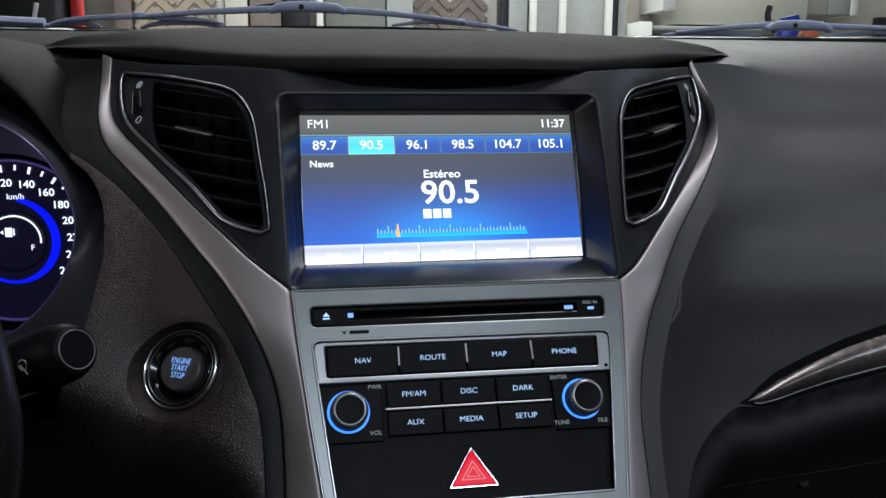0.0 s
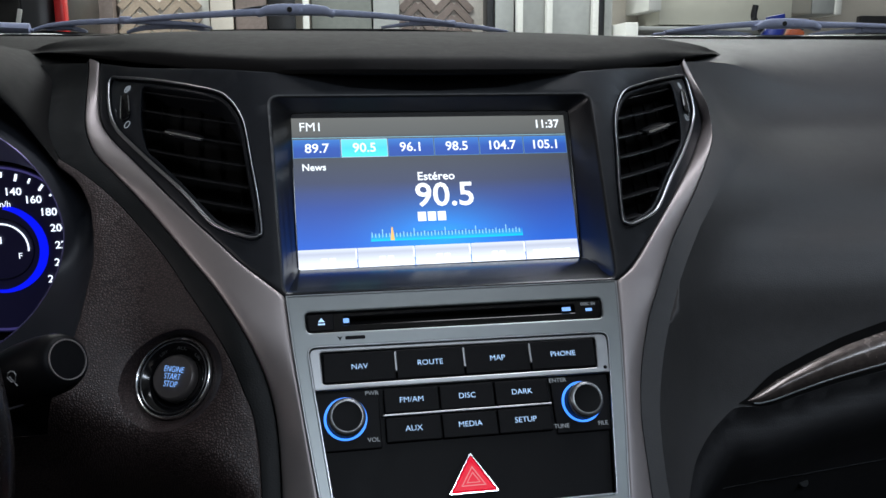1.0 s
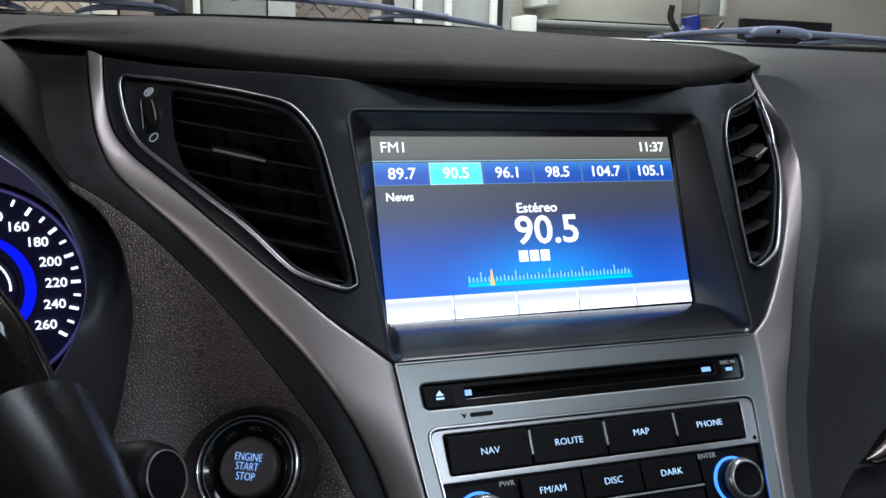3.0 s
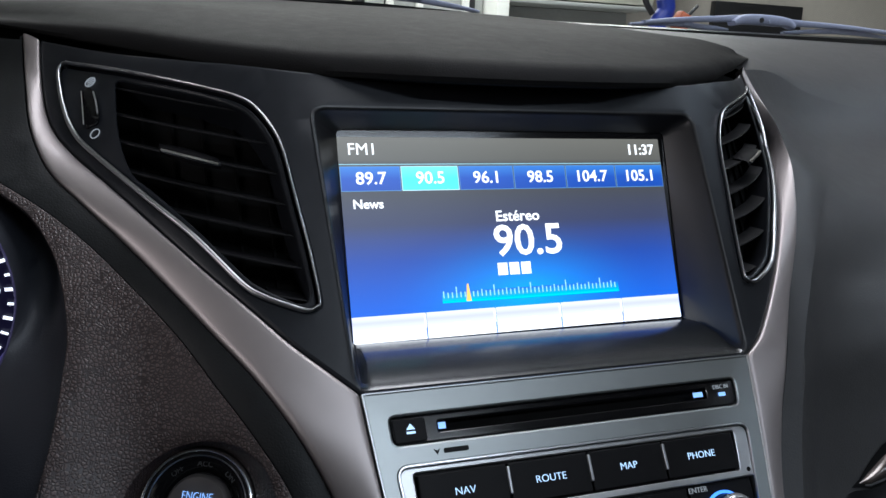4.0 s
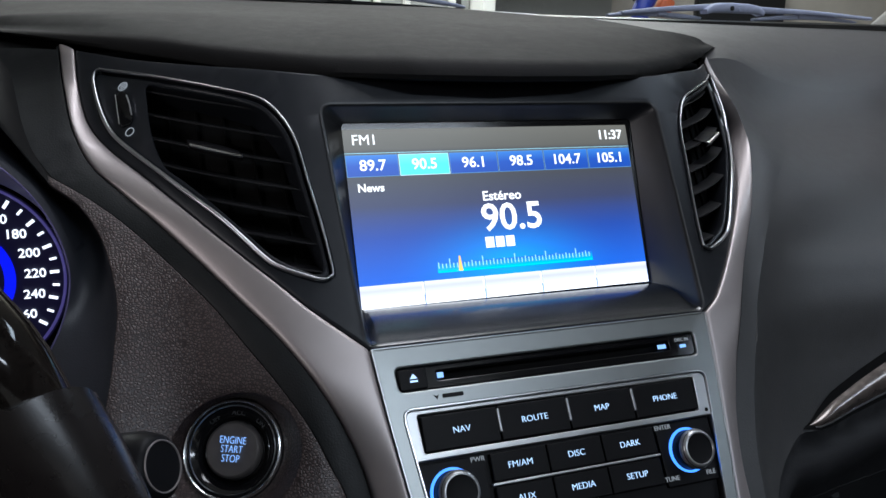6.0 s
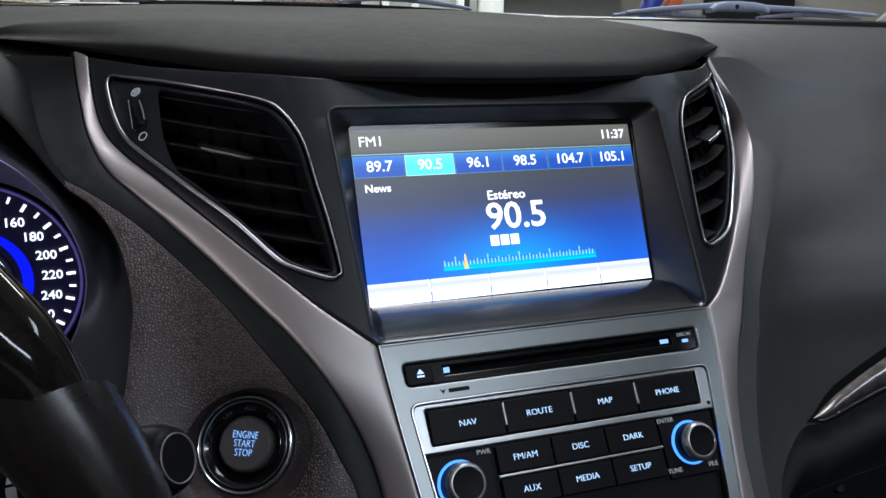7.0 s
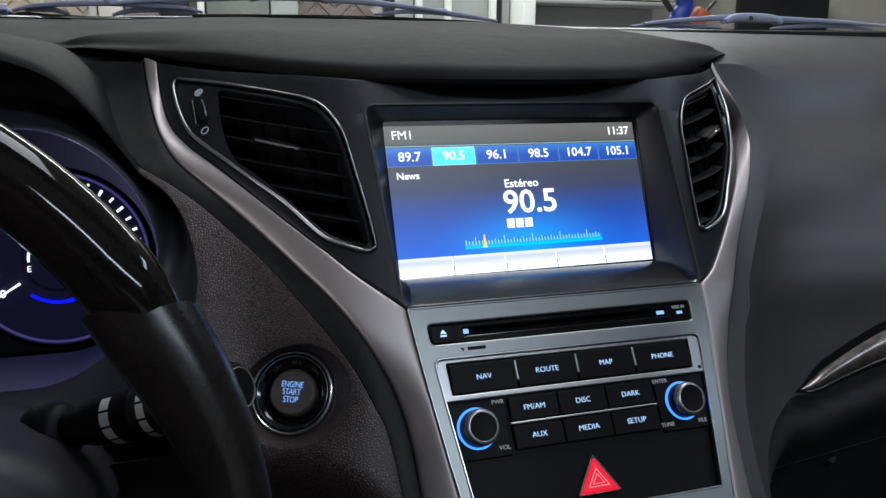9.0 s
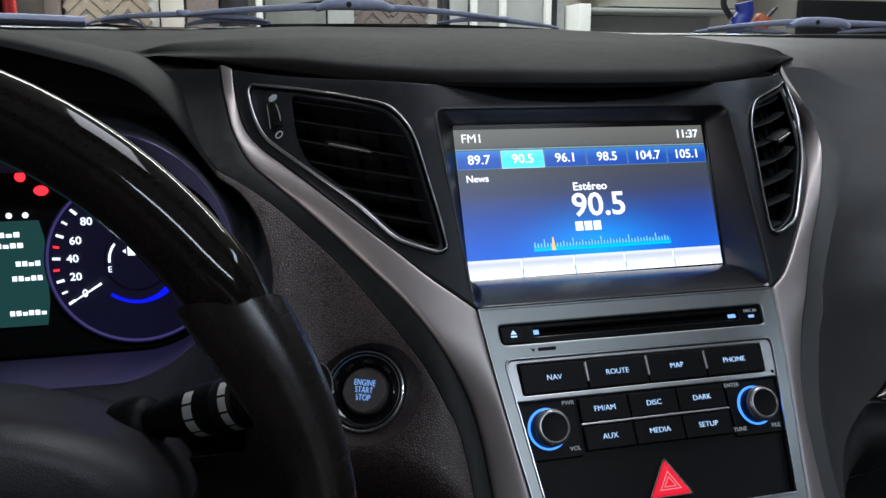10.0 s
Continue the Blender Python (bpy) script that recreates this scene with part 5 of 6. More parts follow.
for s in (1, -1):
    pts = [WC + np.array((s * x, 0, 0)) + wy * y + wz * z for x, y, z in ((0.070, -0.030, -0.030), (0.110, -0.034, -0.024), (0.145, -0.030, -0.014), (0.172, -0.022, -0.006))]
    put("spoke", raw("spoke", *sweep(curve(pts, 5), oval(0.020, 0.010, 14), False, up=wz), M_SIDE, 60), wheel, "dark grey spoke")
pts = [WC + wy * y + wz * z for y, z in ((-0.07, -0.03), (-0.12, -0.02), (-0.172, -0.008))]
put("spoke", raw("spoke", *sweep(curve(pts, 5), oval(0.024, 0.009, 14), False, up=wz), M_SIDE, 60), wheel, "dark grey spoke")

# column shroud behind the wheel
M_SHROUD = mat("shroud_plastic", (0.017, 0.016, 0.019), 0.5, grain=("leather", 700), bump=0.12)
shroud = thing("column_shroud", "dark grey plastic steering column shroud behind the wheel", "column shroud")
for a0, lab in ((0.0, "upper_shell"), (math.pi, "lower_shell")):
    rows = []
    for y, r in ((-0.188, 0.20), (-0.186, 0.80), (-0.178, 0.94), (-0.15, 1.0), (-0.02, 1.04)):
        zc = 0.979 - (y + 0.15) * 0.30 + (0.0004 if a0 == 0 else -0.0004)
        row = [np.array((-0.385 + 0.132 * r * math.cos(q), y, zc + 0.062 * r * math.sin(q))) for q in np.linspace(a0, a0 + math.pi, 25)]
        rows.append([row[0] + (row[-1] - row[0]) * 0.02] + row + [row[-1] + (row[0] - row[-1]) * 0.02])
    put(lab, raw(lab, *loft(rows), M_SHROUD, 60), shroud, "dark grey moulded half shell")

# wiper stalk
stalk = thing("wiper_stalk", "black wiper stalk with white markings and a chrome-ringed end cap", "stalk")
A, B = Vector((-0.2822, -0.0942, 0.9999)), Vector((-0.1903, -0.1674, 1.0424))
sm2 = (B - A).to_track_quat("Z", "Y").to_matrix().to_4x4()
sm2.translation = A
ln = (B - A).length
put("arm", raw("arm", *lathe([(0.0, 0.0), (0.0075, 0.0), (0.0080, 0.02), (0.0100, ln * 0.22), (0.0126, ln * 0.33), (0.0130, ln * 0.54)], sm2, 28), M_BUTTON, 50), stalk, "tapered black arm")
put("boot", raw("boot", *lathe([(0.0, -0.004), (0.0145, -0.004), (0.0150, 0.004), (0.0142, 0.012), (0.0120, 0.016), (0.0080, 0.017)], sm2, 24), M_BUTTON, 50), stalk, "soft black boot")
put("turning_collar", raw("turning_collar", *lathe([(0.0130, ln * 0.54), (0.0136, ln * 0.56), (0.0136, ln * 0.645), (0.0131, ln * 0.655)], sm2, 28), M_SLAT, 50), stalk, "turning collar")
put("end_knob", raw("end_knob", *lathe([(0.0130, ln * 0.655), (0.0138, ln * 0.67), (0.0146, ln * 0.75), (0.0147, ln * 0.86), (0.0138, ln * 0.94), (0.0118, ln * 0.985), (0.0098, ln), (0.0090, ln), (0.0, ln)], sm2, 28), M_BUTTON, 50), stalk, "end knob")
put("cap_ring", raw("cap_ring", *lathe([(0.0088, ln - 0.0002), (0.0090, ln + 0.0005), (0.0094, ln + 0.0005), (0.0096, ln - 0.0004)], sm2, 36), M_STRIP, 50), stalk, "thin grey ring")
for f, w in ((0.43, 0.0030), (0.615, 0.0024)):
    for a0 in (120, 153, 186, 219, 252):
        vs, fs = [], []
        for k in range(7):
            a = radians(a0 + 28 * k / 6)
            for z in (ln * f - w, ln * f + w):
                rr = 0.0132 if f < 0.52 else 0.0138
                vs.append(np.array(sm2 @ Vector((rr * math.cos(a), rr * math.sin(a), z))))
        fs = [(2 * k, 2 * k + 1, 2 * k + 3, 2 * k + 2) for k in range(6)]
        put("marking", raw("marking", vs, fs, mat("white_print", (0.75, 0.75, 0.73), 0.5, vary=0.05), 0), stalk, "white printed bar")

# wiper sign printed near the stalk's end
M_PRINT = mat("white_sign_print", (0.6, 0.6, 0.6), 0.5, vary=0.05)


def on_stalk(x, y):
    """x along the stalk from the sign's middle, y round it."""
    a = sign_at + sign_way * (0.50 + y / 0.0130)
    return np.array(sm2 @ Vector((0.0149 * math.cos(a), 0.0149 * math.sin(a), ln * 0.835 + x)))


facing = sm2.to_3x3().inverted() @ Vector((0.135, -0.416, -0.02))
upward = sm2.to_3x3().inverted() @ Vector((0, 0, 1))
sign_at = math.atan2(facing.y, facing.x)
sign_way = math.copysign(1.0, facing.x * upward.y - facing.y * upward.x)
fan = [(-0.0034, 0.0010), (-0.0024, 0.0024), (0.0, 0.0030), (0.0024, 0.0024), (0.0034, 0.0010), (0.0014, -0.0014), (0.0, -0.0009), (-0.0014, -0.0014)]
put("wiper_sign", raw("wiper_sign", *sweep([on_stalk(x, y) for x, y in fan], oval(0.0003, 0.0003, 5), True), M_PRINT), stalk, "small white wiper sign")
put("wiper_sign", raw("wiper_sign", *sweep([on_stalk(x, y) for x, y in ((-0.0016, 0.0010), (0.0002, -0.0014), (0.0010, -0.0034))], oval(0.0004, 0.0003, 5), False), M_PRINT), stalk, "small white wiper sign")


# ---------------------------------------------------------------- wipers outside
def boxy(a, b):
    """A flat section with rounded corners."""
    return [(a * math.copysign(abs(math.cos(q)) ** 0.35, math.cos(q)), b * math.copysign(abs(math.sin(q)) ** 0.35, math.sin(q))) for q in np.linspace(0, 2 * math.pi, 17)[:-1]]


def wiper(primary, levers, clip, label):
    """Main bar, curved levers under it, the rubber they hold, and the clip that joins the arm."""
    w = thing("wiper", label, "wiper", group="windscreen wipers")
    p = curve(primary, 8)
    n = len(p)
    put("main_bar", raw("main_bar", *sweep(p, lambda i: boxy(0.0045, 0.0020 + 0.0020 * math.sin(math.pi * i / (n - 1))), False), M_WIPER, 50), w, "grey-blue main bar")
    low_end, high_end = min(q[0][0] for q in levers), max(q[-1][0] for q in levers)
    for lev in levers:
        q = curve(lev, 6)
        m_ = len(q)
        put("lever", raw("lever", *sweep(q, lambda i: boxy(0.0035, 0.0013 + 0.0018 * math.sin(math.pi * i / (m_ - 1))), False), M_WIPER, 50), w, "curved grey-blue lever")
        j = q[m_ // 2]
        put("joint", raw("joint", *block(pose(j[0], j[1], j[2] + 0.001), 0.014, 0.009, 0.0075, 0.002), M_WIPER, 50), w, "folded joint")
    zs = [q[2] for lev in levers for q in (lev[0], lev[-1])]
    xs = [q[0] for lev in levers for q in (lev[0], lev[-1])]
    o = np.argsort(xs)
    line = [(xs[k], levers[0][0][1] + 0.002, zs[k] - 0.004) for k in o]
    put("rubber", raw("rubber", *sweep(curve(line, 5), oval(0.0022, 0.0030, 6), False), M_RUBBER), w, "black rubber lip")
    h = np.array(clip)
    rows_ = [h + np.array((dx, 0, dz)) for dx, dz in ((-0.040, -0.0045), (-0.030, -0.0005), (-0.018, 0.0008), (0.0, 0.0012), (0.022, 0.0008), (0.036, 0.0), (0.046, -0.0045))]
    put("clip", raw("clip", *sweep(rows_, lambda i: boxy(0.0075, (0.0030, 0.0052, 0.0060, 0.0062, 0.0060, 0.0050, 0.0032)[i]), False), M_WIPER, 50), w, "blade clip")
    put("rivet", raw("rivet", *lathe([(0.0, 0.0), (0.0030, 0.0), (0.0032, -0.002)], pose(h[0] - 0.004, h[1] - 0.0080, h[2] + 0.0005, 90, 0, 0), 14), M_RUBBER), w, "dark rivet")
    put("stud", raw("stud", *lathe([(0.0, 0.0), (0.0020, 0.0), (0.0024, -0.001)], pose(h[0] + 0.008, h[1] - 0.0080, h[2] - 0.0005, 90, 0, 0), 14), M_WIPER), w, "pressed stud")
    put("clip_tail", raw("clip_tail", *sweep([h + np.array((dx, 0.004, dz)) for dx, dz in ((-0.062, -0.0005), (-0.045, 0.0028), (-0.025, 0.0052))], oval(0.003, 0.0016, 8), False), M_RUBBER), w, "dark clip tail")
    return w


wiper([(0.366, 0.450, 1.2300), (0.413, 0.450, 1.2350), (0.480, 0.450, 1.2400), (0.525, 0.450, 1.2420), (0.572, 0.450, 1.2400), (0.648, 0.447, 1.2385), (0.740, 0.440, 1.2340)],
      [[(0.350, 0.452, 1.2270), (0.395, 0.452, 1.2305), (0.450, 0.452, 1.2290), (0.480, 0.452, 1.2275)], [(0.560, 0.452, 1.2280), (0.610, 0.451, 1.2320), (0.660, 0.449, 1.2330), (0.720, 0.445, 1.2290)]],
      (0.521, 0.446, 1.2395), "grey-blue windscreen wiper lying along the glass")
second = wiper([(-0.263, 0.455, 1.2385), (-0.230, 0.455, 1.2425), (-0.180, 0.455, 1.2462), (-0.124, 0.455, 1.2495), (-0.080, 0.455, 1.2505), (-0.041, 0.455, 1.2500), (0.011, 0.455, 1.2475), (0.064, 0.455, 1.2430), (0.105, 0.455, 1.2385)],
               [[(-0.359, 0.456, 1.2290), (-0.341, 0.456, 1.2340), (-0.308, 0.456, 1.2375), (-0.262, 0.456, 1.2395), (-0.224, 0.456, 1.2380), (-0.188, 0.456, 1.2360), (-0.170, 0.456, 1.2320)],
                [(0.020, 0.456, 1.2340), (0.060, 0.456, 1.2385), (0.100, 0.456, 1.2380), (0.140, 0.456, 1.2340), (0.170, 0.456, 1.2300)],
                [(-0.440, 0.452, 1.2300), (-0.408, 0.452, 1.2320), (-0.373, 0.452, 1.2310), (-0.357, 0.452, 1.2285)],
                [(-0.345, 0.460, 1.2300), (-0.325, 0.460, 1.2325), (-0.304, 0.460, 1.2280)],
                [(-0.262, 0.460, 1.2275), (-0.240, 0.460, 1.2330), (-0.200, 0.460, 1.2340), (-0.172, 0.460, 1.2290)]],
               (-0.080, 0.451, 1.2515), "grey-blue windscreen wiper with hooked levers over the cowl")
put("arm_bar", raw("arm_bar", *sweep(curve([(-0.36, 0.448, 1.2300), (-0.44, 0.444, 1.2320), (-0.54, 0.436, 1.2310), (-0.68, 0.420, 1.2260)], 6), oval(0.007, 0.0058, 8), False), M_WIPER, 50), second, "pressed steel arm")

# ---------------------------------------------------------------- car body round the cabin
M_HEAD = mat("headliner", (0.33, 0.32, 0.30), 0.9, grain=("noise", 600), bump=0.2)
M_CARPET = mat("carpet", (0.02, 0.02, 0.021), 0.95, grain=("noise", 900), bump=0.5)
M_TRIM = mat("door_plastic", (0.03, 0.029, 0.029), 0.55, grain=("leather", 600), bump=0.2)
M_PAINT = mat("white_car_paint", (0.78, 0.79, 0.80), 0.25, coat=0.8, vary=0.03)
M_SEAL = mat("black_glass_band", (0.008, 0.008, 0.009), 0.3, vary=0.1)

# unseen cabin; the opening in its roof is added to let lamp light in
cabin = thing("cabin_shell", "unseen car cabin with pale headliner, light opening added in the roof, dark doors", "car body", kind="structure")
for x, y, sx, sy in ((0, -0.30, 1.40, 0.20), (0, -1.50, 1.40, 0.80), (-0.56, -0.75, 0.28, 0.70), (0.56, -0.75, 0.28, 0.70)):
    put("headliner", raw("headliner", *block(pose(x, y, 1.63), sx, sy, 0.04, 0.004), M_HEAD), cabin, "pale headliner beside the added roof opening")
put("cabin_floor", raw("cabin_floor", *block(pose(0, -0.75, 0.36), 1.50, 2.5, 0.04, 0.005), M_CARPET), cabin)
put("firewall", raw("firewall", *block(pose(0, 0.50, 0.78), 1.50, 0.04, 0.84, 0.005), M_CARPET), cabin)
put("rear_wall", raw("rear_wall", *block(pose(0, -2.0, 0.80), 1.50, 0.06, 0.84, 0.005), M_TRIM), cabin)
for s in (-1, 1):
    put("door_panel", raw("door_panel", *block(pose(s * 0.76, -0.75, 0.75), 0.06, 2.54, 0.82, 0.008), M_TRIM), cabin)
    put("roof_rail", raw("roof_rail", *block(pose(s * 0.70, -1.05, 1.60), 0.07, 1.80, 0.09, 0.015), M_HEAD), cabin)
    put("pillar", raw("pillar", *sweep([np.array((s * 0.76, 0.44, 1.18)), np.array((s * 0.735, 0.12, 1.40)), np.array((s * 0.68, -0.22, 1.61))], oval(0.035, 0.045, 10), False), M_HEAD, 50), cabin)
    put("pillar", raw("pillar", *block(pose(s * 0.73, -0.95, 1.38, 0, s * -6, 0), 0.07, 0.10, 0.46, 0.02), M_HEAD), cabin)
    put("pillar", raw("pillar", *sweep([np.array((s * 0.74, -1.98, 1.18)), np.array((s * 0.68, -1.75, 1.62))], oval(0.05, 0.06, 10), False), M_HEAD, 50), cabin)
for s in (-1, 1):
    seat = thing("front_seat", "dark front seat facing the dashboard", "seat", group="front seats")
    put("cushion", raw("cushion", *block(pose(s * 0.38, -1.10, 0.66, 6, 0, 0), 0.50, 0.50, 0.16, 0.05), M_WHEEL, 60), seat)
    put("backrest", raw("backrest", *block(pose(s * 0.38, -1.40, 1.02, -14, 0, 0), 0.48, 0.12, 0.66, 0.05), M_WHEEL, 60), seat)
    put("seat_base", raw("seat_base", *block(pose(s * 0.38, -1.10, 0.48), 0.40, 0.42, 0.22, 0.02), M_CARPET), seat)

# windscreen with its dark lower band
glass = bpy.data.materials.new("clear_glass")
glass.use_nodes = True
gt = glass.node_tree
clear, gloss, both = gt.nodes.new("ShaderNodeBsdfTransparent"), gt.nodes.new("ShaderNodeBsdfGlossy"), gt.nodes.new("ShaderNodeMixShader")
clear.inputs["Color"].default_value = (0.95, 0.97, 0.96, 1)
gloss.inputs["Roughness"].default_value = 0.02
both.inputs["Fac"].default_value = 0.03
gt.links.new(clear.outputs[0], both.inputs[1])
gt.links.new(gloss.outputs[0], both.inputs[2])
gt.links.new(both.outputs[0], gt.nodes["Material Output"].inputs["Surface"])
rows = []
for t in np.linspace(0, 1, 9):
    y, z, w = 0.452 - 0.66 * t, 1.205 + 0.42 * t - 0.03 * math.sin(math.pi * t), 0.78 - 0.08 * t
    rows.append([np.array((w * x, y - 0.10 * x * x, z)) for x in np.linspace(-1, 1, 21)])
g = put("windscreen", raw("windscreen", *loft(rows), glass, 60), None, "clear windscreen above the dashboard", category="windscreen", kind="structure")
g.visible_shadow = False
band = [[np.array((0.78 * x, 0.444 - 0.10 * x * x + dy, z)) for x in np.linspace(-1, 1, 31)] for dy, z in ((0.0, 1.19), (0.0, 1.2225), (0.006, 1.2245), (0.012, 1.2225), (0.012, 1.19))]
put("windscreen_seal", raw("windscreen_seal", *loft(band), M_SEAL, 60), None, "black seal along the foot of the windscreen", category="seal", kind="structure")

car = thing("car_front", "white bonnet and cowl of the car beyond the windscreen", "car body", kind="structure")
rows = []
for y, z in ((0.55, 1.195), (0.552, 1.222), (0.565, 1.2325), (0.60, 1.2340), (0.80, 1.219), (1.20, 1.16), (1.55, 1.06), (1.68, 0.92), (1.70, 0.5)):
    rows.append([np.array((0.80 * x, y - 0.10 * x * x, z - 0.06 * abs(x) ** 3)) for x in np.linspace(-1, 1, 25)])
put("bonnet", raw("bonnet", *loft(rows), M_PAINT, 50), car, "white bonnet")
put("cowl", raw("cowl", *block(pose(0, 0.515, 1.175), 1.40, 0.09, 0.02, 0.004), M_RUBBER), car, "black cowl")

# ---------------------------------------------------------------- garage
M_FLOOR = mat("garage_concrete", (0.30, 0.29, 0.28), 0.7, grain=("noise", 60), bump=0.2, vary=0.25, vscale=1.5)
M_WALL = mat("painted_wall", (0.52, 0.48, 0.42), 0.8, grain=("noise", 150), bump=0.15, vary=0.08, vscale=2)
# dark colour for the unseen side walls, to dim what the strips reflect
M_DIM = mat("unseen_wall_dim", (0.13, 0.125, 0.12), 0.8, grain=("noise", 150), bump=0.15, vary=0.12, vscale=2)
M_GREY = mat("grey_paint", (0.33, 0.34, 0.33), 0.55, vary=0.1, vscale=3)
M_CAB = mat("cream_cabinet", (0.56, 0.55, 0.47), 0.5, vary=0.06, vscale=3)
M_PALE = mat("white_post", (0.72, 0.72, 0.68), 0.5, vary=0.06, vscale=3)
M_BROWN = mat("brown_brick", (0.17, 0.135, 0.12), 0.6, vary=0.25, vscale=4)
M_MORTAR = mat("pale_joint", (0.50, 0.47, 0.43), 0.8)
M_CEIL = mat("ceiling_white", (0.62, 0.62, 0.60), 0.85, vary=0.06, vscale=1)
M_NIGHT = mat("black_lacquer", (0.012, 0.012, 0.013), 0.35)
put("floor", raw("floor", *block(pose(0.5, 0.5, -0.05), 12, 12, 0.1), M_FLOOR, 0), None, "grey concrete garage floor", category="floor", kind="structure")
put("ceiling", raw("ceiling", *block(pose(0.5, 0.5, 3.50), 12, 12, 0.1), M_CEIL, 0), None, "plain white garage ceiling", category="ceiling", kind="structure")
put("wall_north", raw("wall_north", *block(pose(0.5, 5.1, 1.72), 12, 0.2, 3.46), M_WALL, 0), None, "beige painted garage wall", category="wall", kind="structure")
put("wall_south", raw("wall_south", *block(pose(0.5, -5.1, 1.72), 12, 0.2, 3.46), M_WALL, 0), None, "beige painted garage wall", category="wall", kind="structure")
put("wall_east", raw("wall_east", *block(pose(6.4, 0.0, 1.72), 0.2, 10.0, 3.46), M_DIM, 0), None, "unseen garage side wall, darkened to dim trim reflections", category="wall", kind="structure")
put("wall_west", raw("wall_west", *block(pose(-5.4, 0.0, 1.72), 0.2, 10.0, 3.46), M_DIM, 0), None, "unseen garage side wall, darkened to dim trim reflections", category="wall", kind="structure")


def herringbone(x0, x1, z0, z1, y, tile, joint, label, wdt=0.16, thick=0.045):
    """A wall panel clad in slanting bars, laid in a zigzag."""
    pan = thing("herringbone_panel", label, "wall panel", kind="structure")
    put("backing", raw("backing", *block(pose((x0 + x1) / 2, y + 0.03, (z0 + z1) / 2), x1 - x0, 0.05, z1 - z0), joint, 0), pan)
    base = raw("slip", *block(pose(0, 0, 0), wdt, 0.02, thick, 0.002), tile, 0)
    row = 0
    x = x0 + wdt * 0.36
    while x < x1 - wdt * 0.3:
        z = z0 + 0.06
        while z < z1 - 0.05:
            ob = put("slip", base, pan)
            ob.matrix_world = pose(x, y, z, 0, 45 if row % 2 else -45, 0)
            z += thick * 1.414 + 0.012
        x += wdt * 0.71
        row += 1
    return pan


herringbone(-1.06, -0.55, 1.2, 1.80, 4.92, mat("tan_slip", (0.42, 0.34, 0.26), 0.6, vary=0.25, vscale=5), M_PALE, "tan herringbone-clad wall panel in the garage")
herringbone(0.60, 1.13, 1.2, 1.80, 4.92, M_BROWN, M_MORTAR, "dark brown herringbone-clad wall panel with pale joints")
M_SLATE = mat("grey_green_door", (0.16, 0.17, 0.155), 0.5, vary=0.15, vscale=3)
for x, w, m_, lab in ((-1.13, 0.10, M_BROWN, "brown post"), (-0.47, 0.13, M_WALL, "tan post"), (-0.30, 0.18, M_BROWN, "brown post"), (-0.12, 0.16, M_NIGHT, "black post"), (0.235, 0.36, M_SLATE, "grey-green steel door"),
                      (0.505, 0.16, M_GREY, "grey post"), (1.155, 0.05, M_NIGHT, "dark edge post"), (1.245, 0.12, M_GREY, "grey locker"), (1.425, 0.16, M_GREY, "grey locker"), (1.665, 0.28, M_GREY, "grey locker"), (1.88, 0.14, M_GREY, "grey locker")):
    put("locker", raw("locker", *block(pose(x, 4.90, 1.10), w, 0.16, 2.20, 0.006), m_), None, lab + " against the garage wall", category="locker", group="lockers on the wall")
for x in (0.02, 1.33, 1.52, 1.82):
    put("post", raw("post", *block(pose(x, 4.79, 1.15), 0.038, 0.05, 2.3, 0.004), M_PALE), None, "slim white upright post", category="post", group="white posts")
put("dark_gap", raw("dark_gap", *block(pose(1.865, 4.80, 1.15), 0.04, 0.03, 2.3, 0.004), M_NIGHT), None, "narrow dark gap strip beside a white post", category="strip")
cab = thing("wall_cabinet", "cream wall cabinets over a white-edged shelf in the garage", "cabinet")
put("body", raw("body", *block(pose(2.64, 4.82, 1.86), 0.90, 0.34, 0.60, 0.006), M_CAB), cab)
put("end_panel", raw("end_panel", *block(pose(2.145, 4.80, 1.88), 0.085, 0.38, 0.48, 0.006), M_PALE), cab, "white end panel")
put("shelf_end", raw("shelf_end", *block(pose(2.00, 4.80, 0.785), 0.085, 0.38, 1.57, 0.006), M_PALE), cab, "white upright")
put("shelf", raw("shelf", *block(pose(2.56, 4.80, 1.535), 1.03, 0.36, 0.025, 0.004), M_GREY), cab, "grey shelf")
put("back_board", raw("back_board", *block(pose(2.56, 4.965, 1.20), 1.03, 0.03, 0.64, 0.003), M_GREY), cab, "grey back board")
cup = thing("hanging_cupboard", "grey two-door hanging cupboard on the beige wall", "cupboard")
put("door", raw("door", *block(pose(3.185, 4.86, 1.90), 0.17, 0.28, 0.52, 0.006), mat("warm_grey_door", (0.40, 0.38, 0.33), 0.5, vary=0.08)), cup)
put("door", raw("door", *block(pose(3.355, 4.86, 1.90), 0.16, 0.28, 0.52, 0.006), M_GREY), cup)
put("end_strip", raw("end_strip", *block(pose(3.46, 4.86, 1.90), 0.05, 0.29, 0.53, 0.006), M_PALE), cup, "white end strip")
board = thing("wall_screen", "black flat screen hung on the beige wall", "screen")
put("casing", raw("casing", *block(pose(4.17, 4.955, 1.43), 0.78, 0.06, 0.44, 0.008), M_NIGHT), board)
tool = thing("power_tool", "blue power tool with orange parts standing on a slim bench", "tool")
put("housing", raw("housing", *sweep(curve([(1.399, 2.005, 1.262), (1.404, 2.005, 1.311), (1.428, 2.005, 1.350), (1.423, 2.005, 1.388)], 5), oval(0.03, 0.025, 12), False, up=(0, 1, 0)), mat("tool_blue", (0.02, 0.04, 0.28), 0.35), 50), tool, "blue housing")
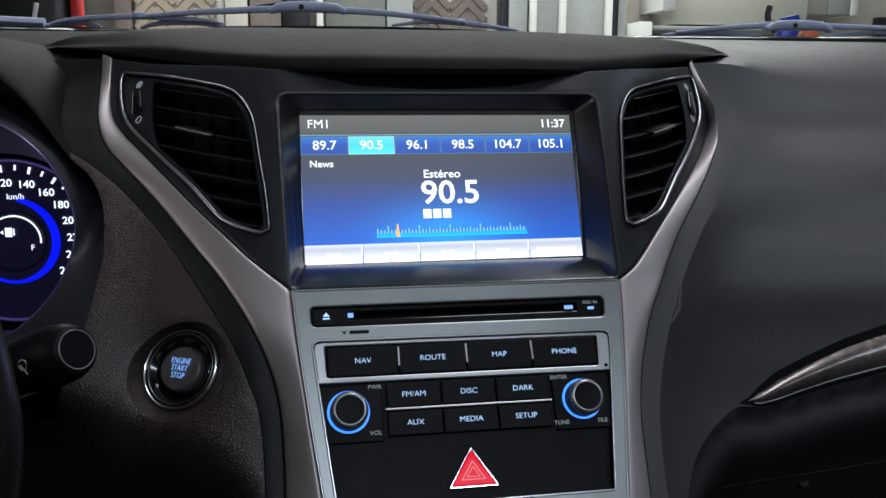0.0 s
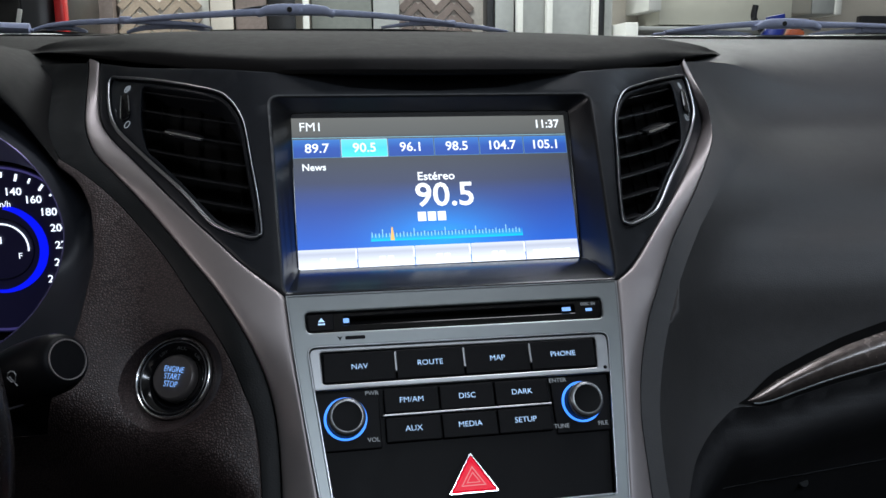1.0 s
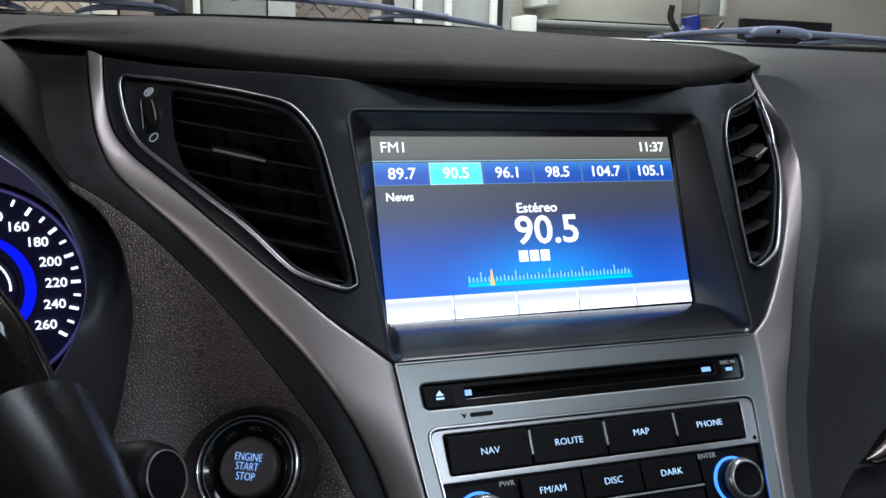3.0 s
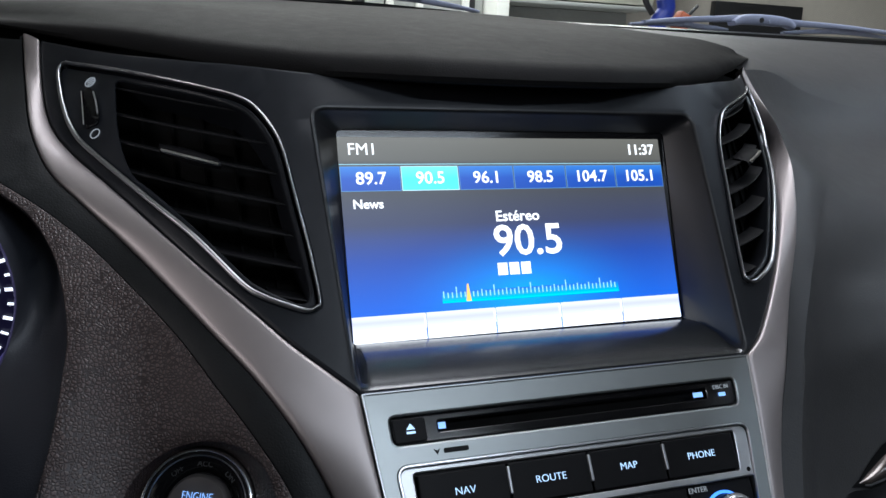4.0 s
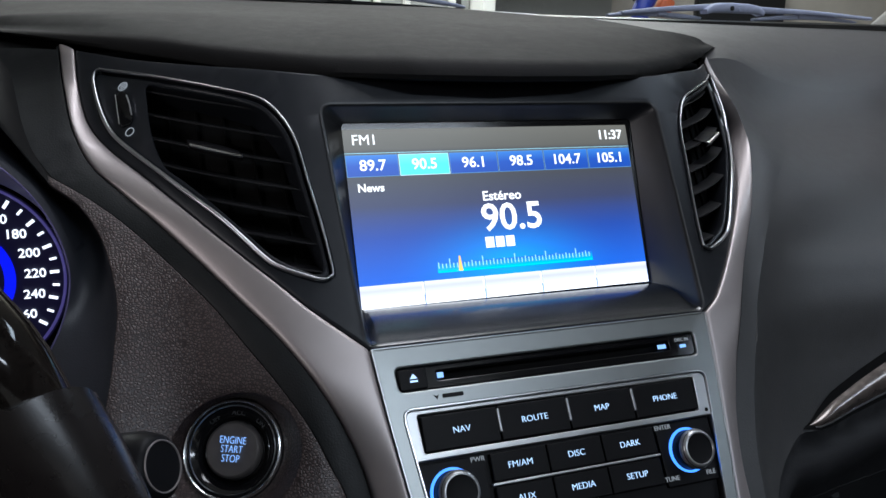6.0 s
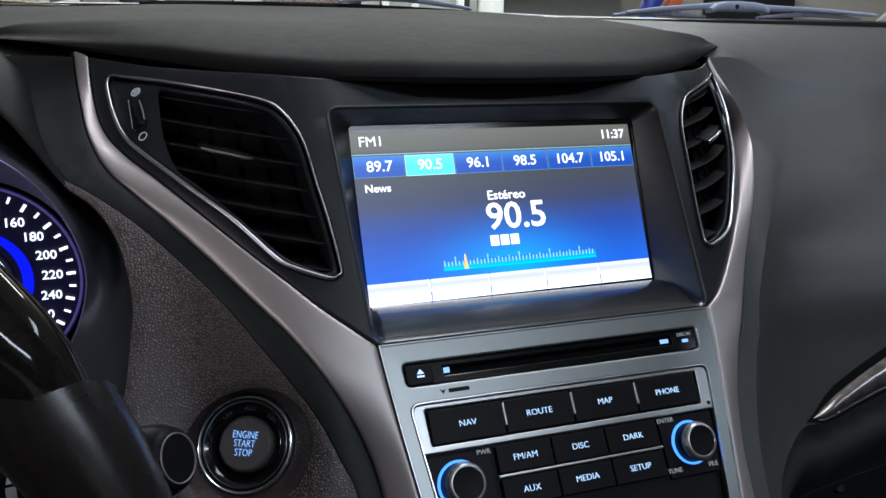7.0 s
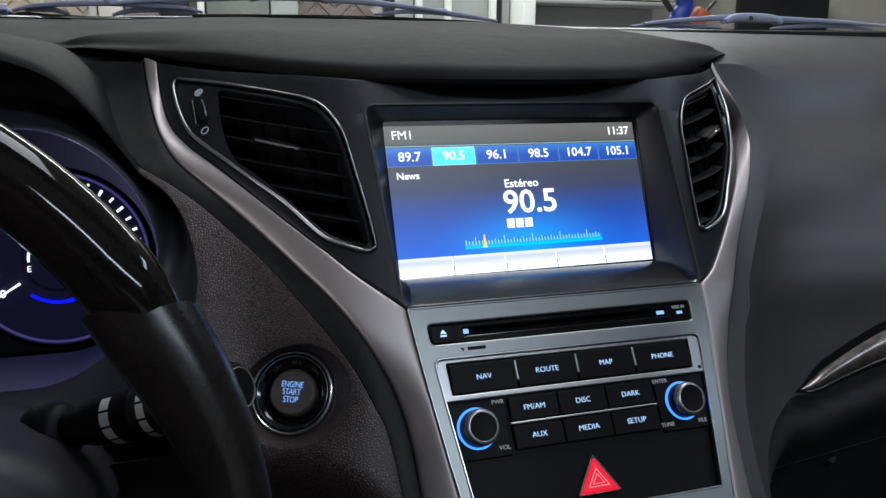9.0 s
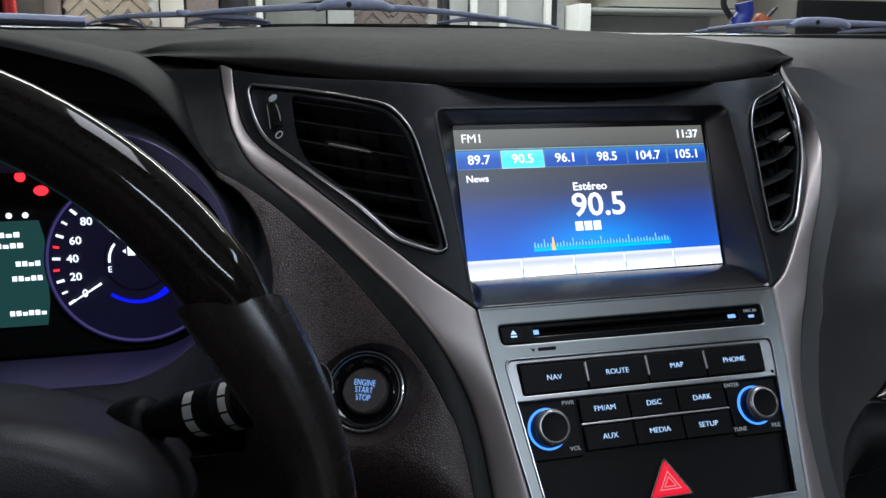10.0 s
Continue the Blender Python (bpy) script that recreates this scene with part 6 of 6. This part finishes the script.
put("cover", raw("cover", *block(pose(1.482, 1.995, 1.320, 0, 25, 0), 0.05, 0.04, 0.06, 0.01), mat("tool_orange", (0.45, 0.10, 0.03), 0.4)), tool, "orange cover")
put("handle", raw("handle", *sweep(curve([(1.380, 2.005, 1.340), (1.351, 2.005, 1.379), (1.355, 2.005, 1.418)], 4), oval(0.010, 0.010, 8), False, up=(0, 1, 0)), M_NIGHT, 50), tool, "black handle")
put("lever", raw("lever", *sweep(curve([(1.496, 2.005, 1.325), (1.525, 2.005, 1.354), (1.545, 2.005, 1.374)], 4), oval(0.006, 0.006, 8), False, up=(0, 1, 0)), M_NIGHT, 50), tool, "dark lever")
bench = thing("work_bench", "slim grey work bench in front of the car", "bench")
put("bench_top", raw("bench_top", *block(pose(1.521, 2.015, 1.252), 0.32, 0.20, 0.02, 0.004), M_GREY), bench)
for x in (1.391, 1.651):
    for y in (1.945, 2.085):
        put("leg", raw("leg", *block(pose(x, y, 0.6210), 0.03, 0.03, 1.2420, 0.003), M_GREY), bench)
van = thing("parked_car", "dark parked car seen from behind with red tail lamps", "car")
put("body", raw("body", *block(pose(-1.62, 4.25, 1.05), 1.02, 0.9, 1.5, 0.12), M_NIGHT, 60), van, "black car body")
put("rear_glass", raw("rear_glass", *block(pose(-1.62, 3.79, 1.55), 0.66, 0.03, 0.30, 0.01), M_GLOSS), van, "dark rear glass")
put("sticker", raw("sticker", *block(pose(-1.30, 3.77, 1.50, 0, 12, 0), 0.02, 0.01, 0.09, 0.003), M_PALE), van, "small white sticker")
for x in (-1.12, -2.12):
    put("tail_lamp", raw("tail_lamp", *block(pose(x, 3.80, 1.45), 0.05, 0.08, 0.40, 0.015), mat("tail_lamp_red", (0.55, 0.03, 0.03), 0.25), 60), van, "red tail lamp")
    put("wheel", raw("wheel", *lathe([(0.0, -0.1), (0.30, -0.1), (0.32, -0.06), (0.32, 0.06), (0.30, 0.1), (0.0, 0.1)], pose(x * 0.75 - 0.405 + (0.02 if x > -1.5 else -0.02), 4.25, 0.32, 0, 90, 0), 28), M_RUBBER, 40), van, "black wheel")

# ---------------------------------------------------------------- outside of the car and added housings for the unseen fill lamps
for s in (-1, 1):
    rows = []
    for y, top in ((0.44, 1.19), (0.70, 1.15), (1.10, 1.11), (1.45, 1.02), (1.62, 0.88)):
        rows.append([np.array((s * x, y, z)) for x, z in ((0.74, top - 0.02), (0.80, top - 0.03), (0.84, top - 0.12), (0.85, 0.75), (0.83, 0.45), (0.78, 0.30))])
    put("fender", raw("fender", *loft(rows), M_PAINT, 50), car, "white front fender")
    for y in (1.05, -1.55):
        tyre = put("wheel", raw("wheel", *lathe([(0.20, -0.10), (0.30, -0.10), (0.335, -0.07), (0.335, 0.07), (0.30, 0.10), (0.20, 0.10)], pose(s * 0.79, y, 0.335, 0, 90, 0), 36, True), M_RUBBER, 40), car, "black tyre with silver rim")
        put("rim", raw("rim", *lathe([(0.0, 0.06 * s), (0.06, 0.07 * s), (0.18, 0.05 * s), (0.202, 0.09 * s), (0.202, -0.09 * s)], pose(s * 0.79, y, 0.335, 0, 90, 0), 30), M_PLATE, 40), tyre, "silver rim")
put("nose", raw("nose", *block(pose(0, 1.63, 0.62), 1.50, 0.10, 0.56, 0.04), M_PAINT), car, "white front bumper")
put("underbody", raw("underbody", *block(pose(0, -0.15, 0.28), 1.30, 3.5, 0.11, 0.02), M_RUBBER), car, "dark underbody")
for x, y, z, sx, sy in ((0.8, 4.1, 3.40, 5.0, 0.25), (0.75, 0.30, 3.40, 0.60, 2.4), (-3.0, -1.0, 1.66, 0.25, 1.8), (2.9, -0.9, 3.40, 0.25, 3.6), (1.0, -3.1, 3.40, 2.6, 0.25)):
    lamp = put("fill_housing", raw("fill_housing", *block(pose(x, y, z, 0, -70 if z < 3 else 0, 0) @ pose(0, 0, 0.03), sx + 0.04, sy + 0.04, 0.04, 0.006), M_PALE), None, "unseen white housing added over a fill lamp", category="ceiling lamp", group="ceiling lamps")
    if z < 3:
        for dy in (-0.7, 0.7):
            put("fill_hanger_rod", raw("fill_hanger_rod", *block(pose(x - 0.03, y + dy, (z + 3.50) / 2), 0.016, 0.016, 3.43 - z, 0.002), M_PALE), lamp, "thin white rod added to hang an unseen fill lamp")
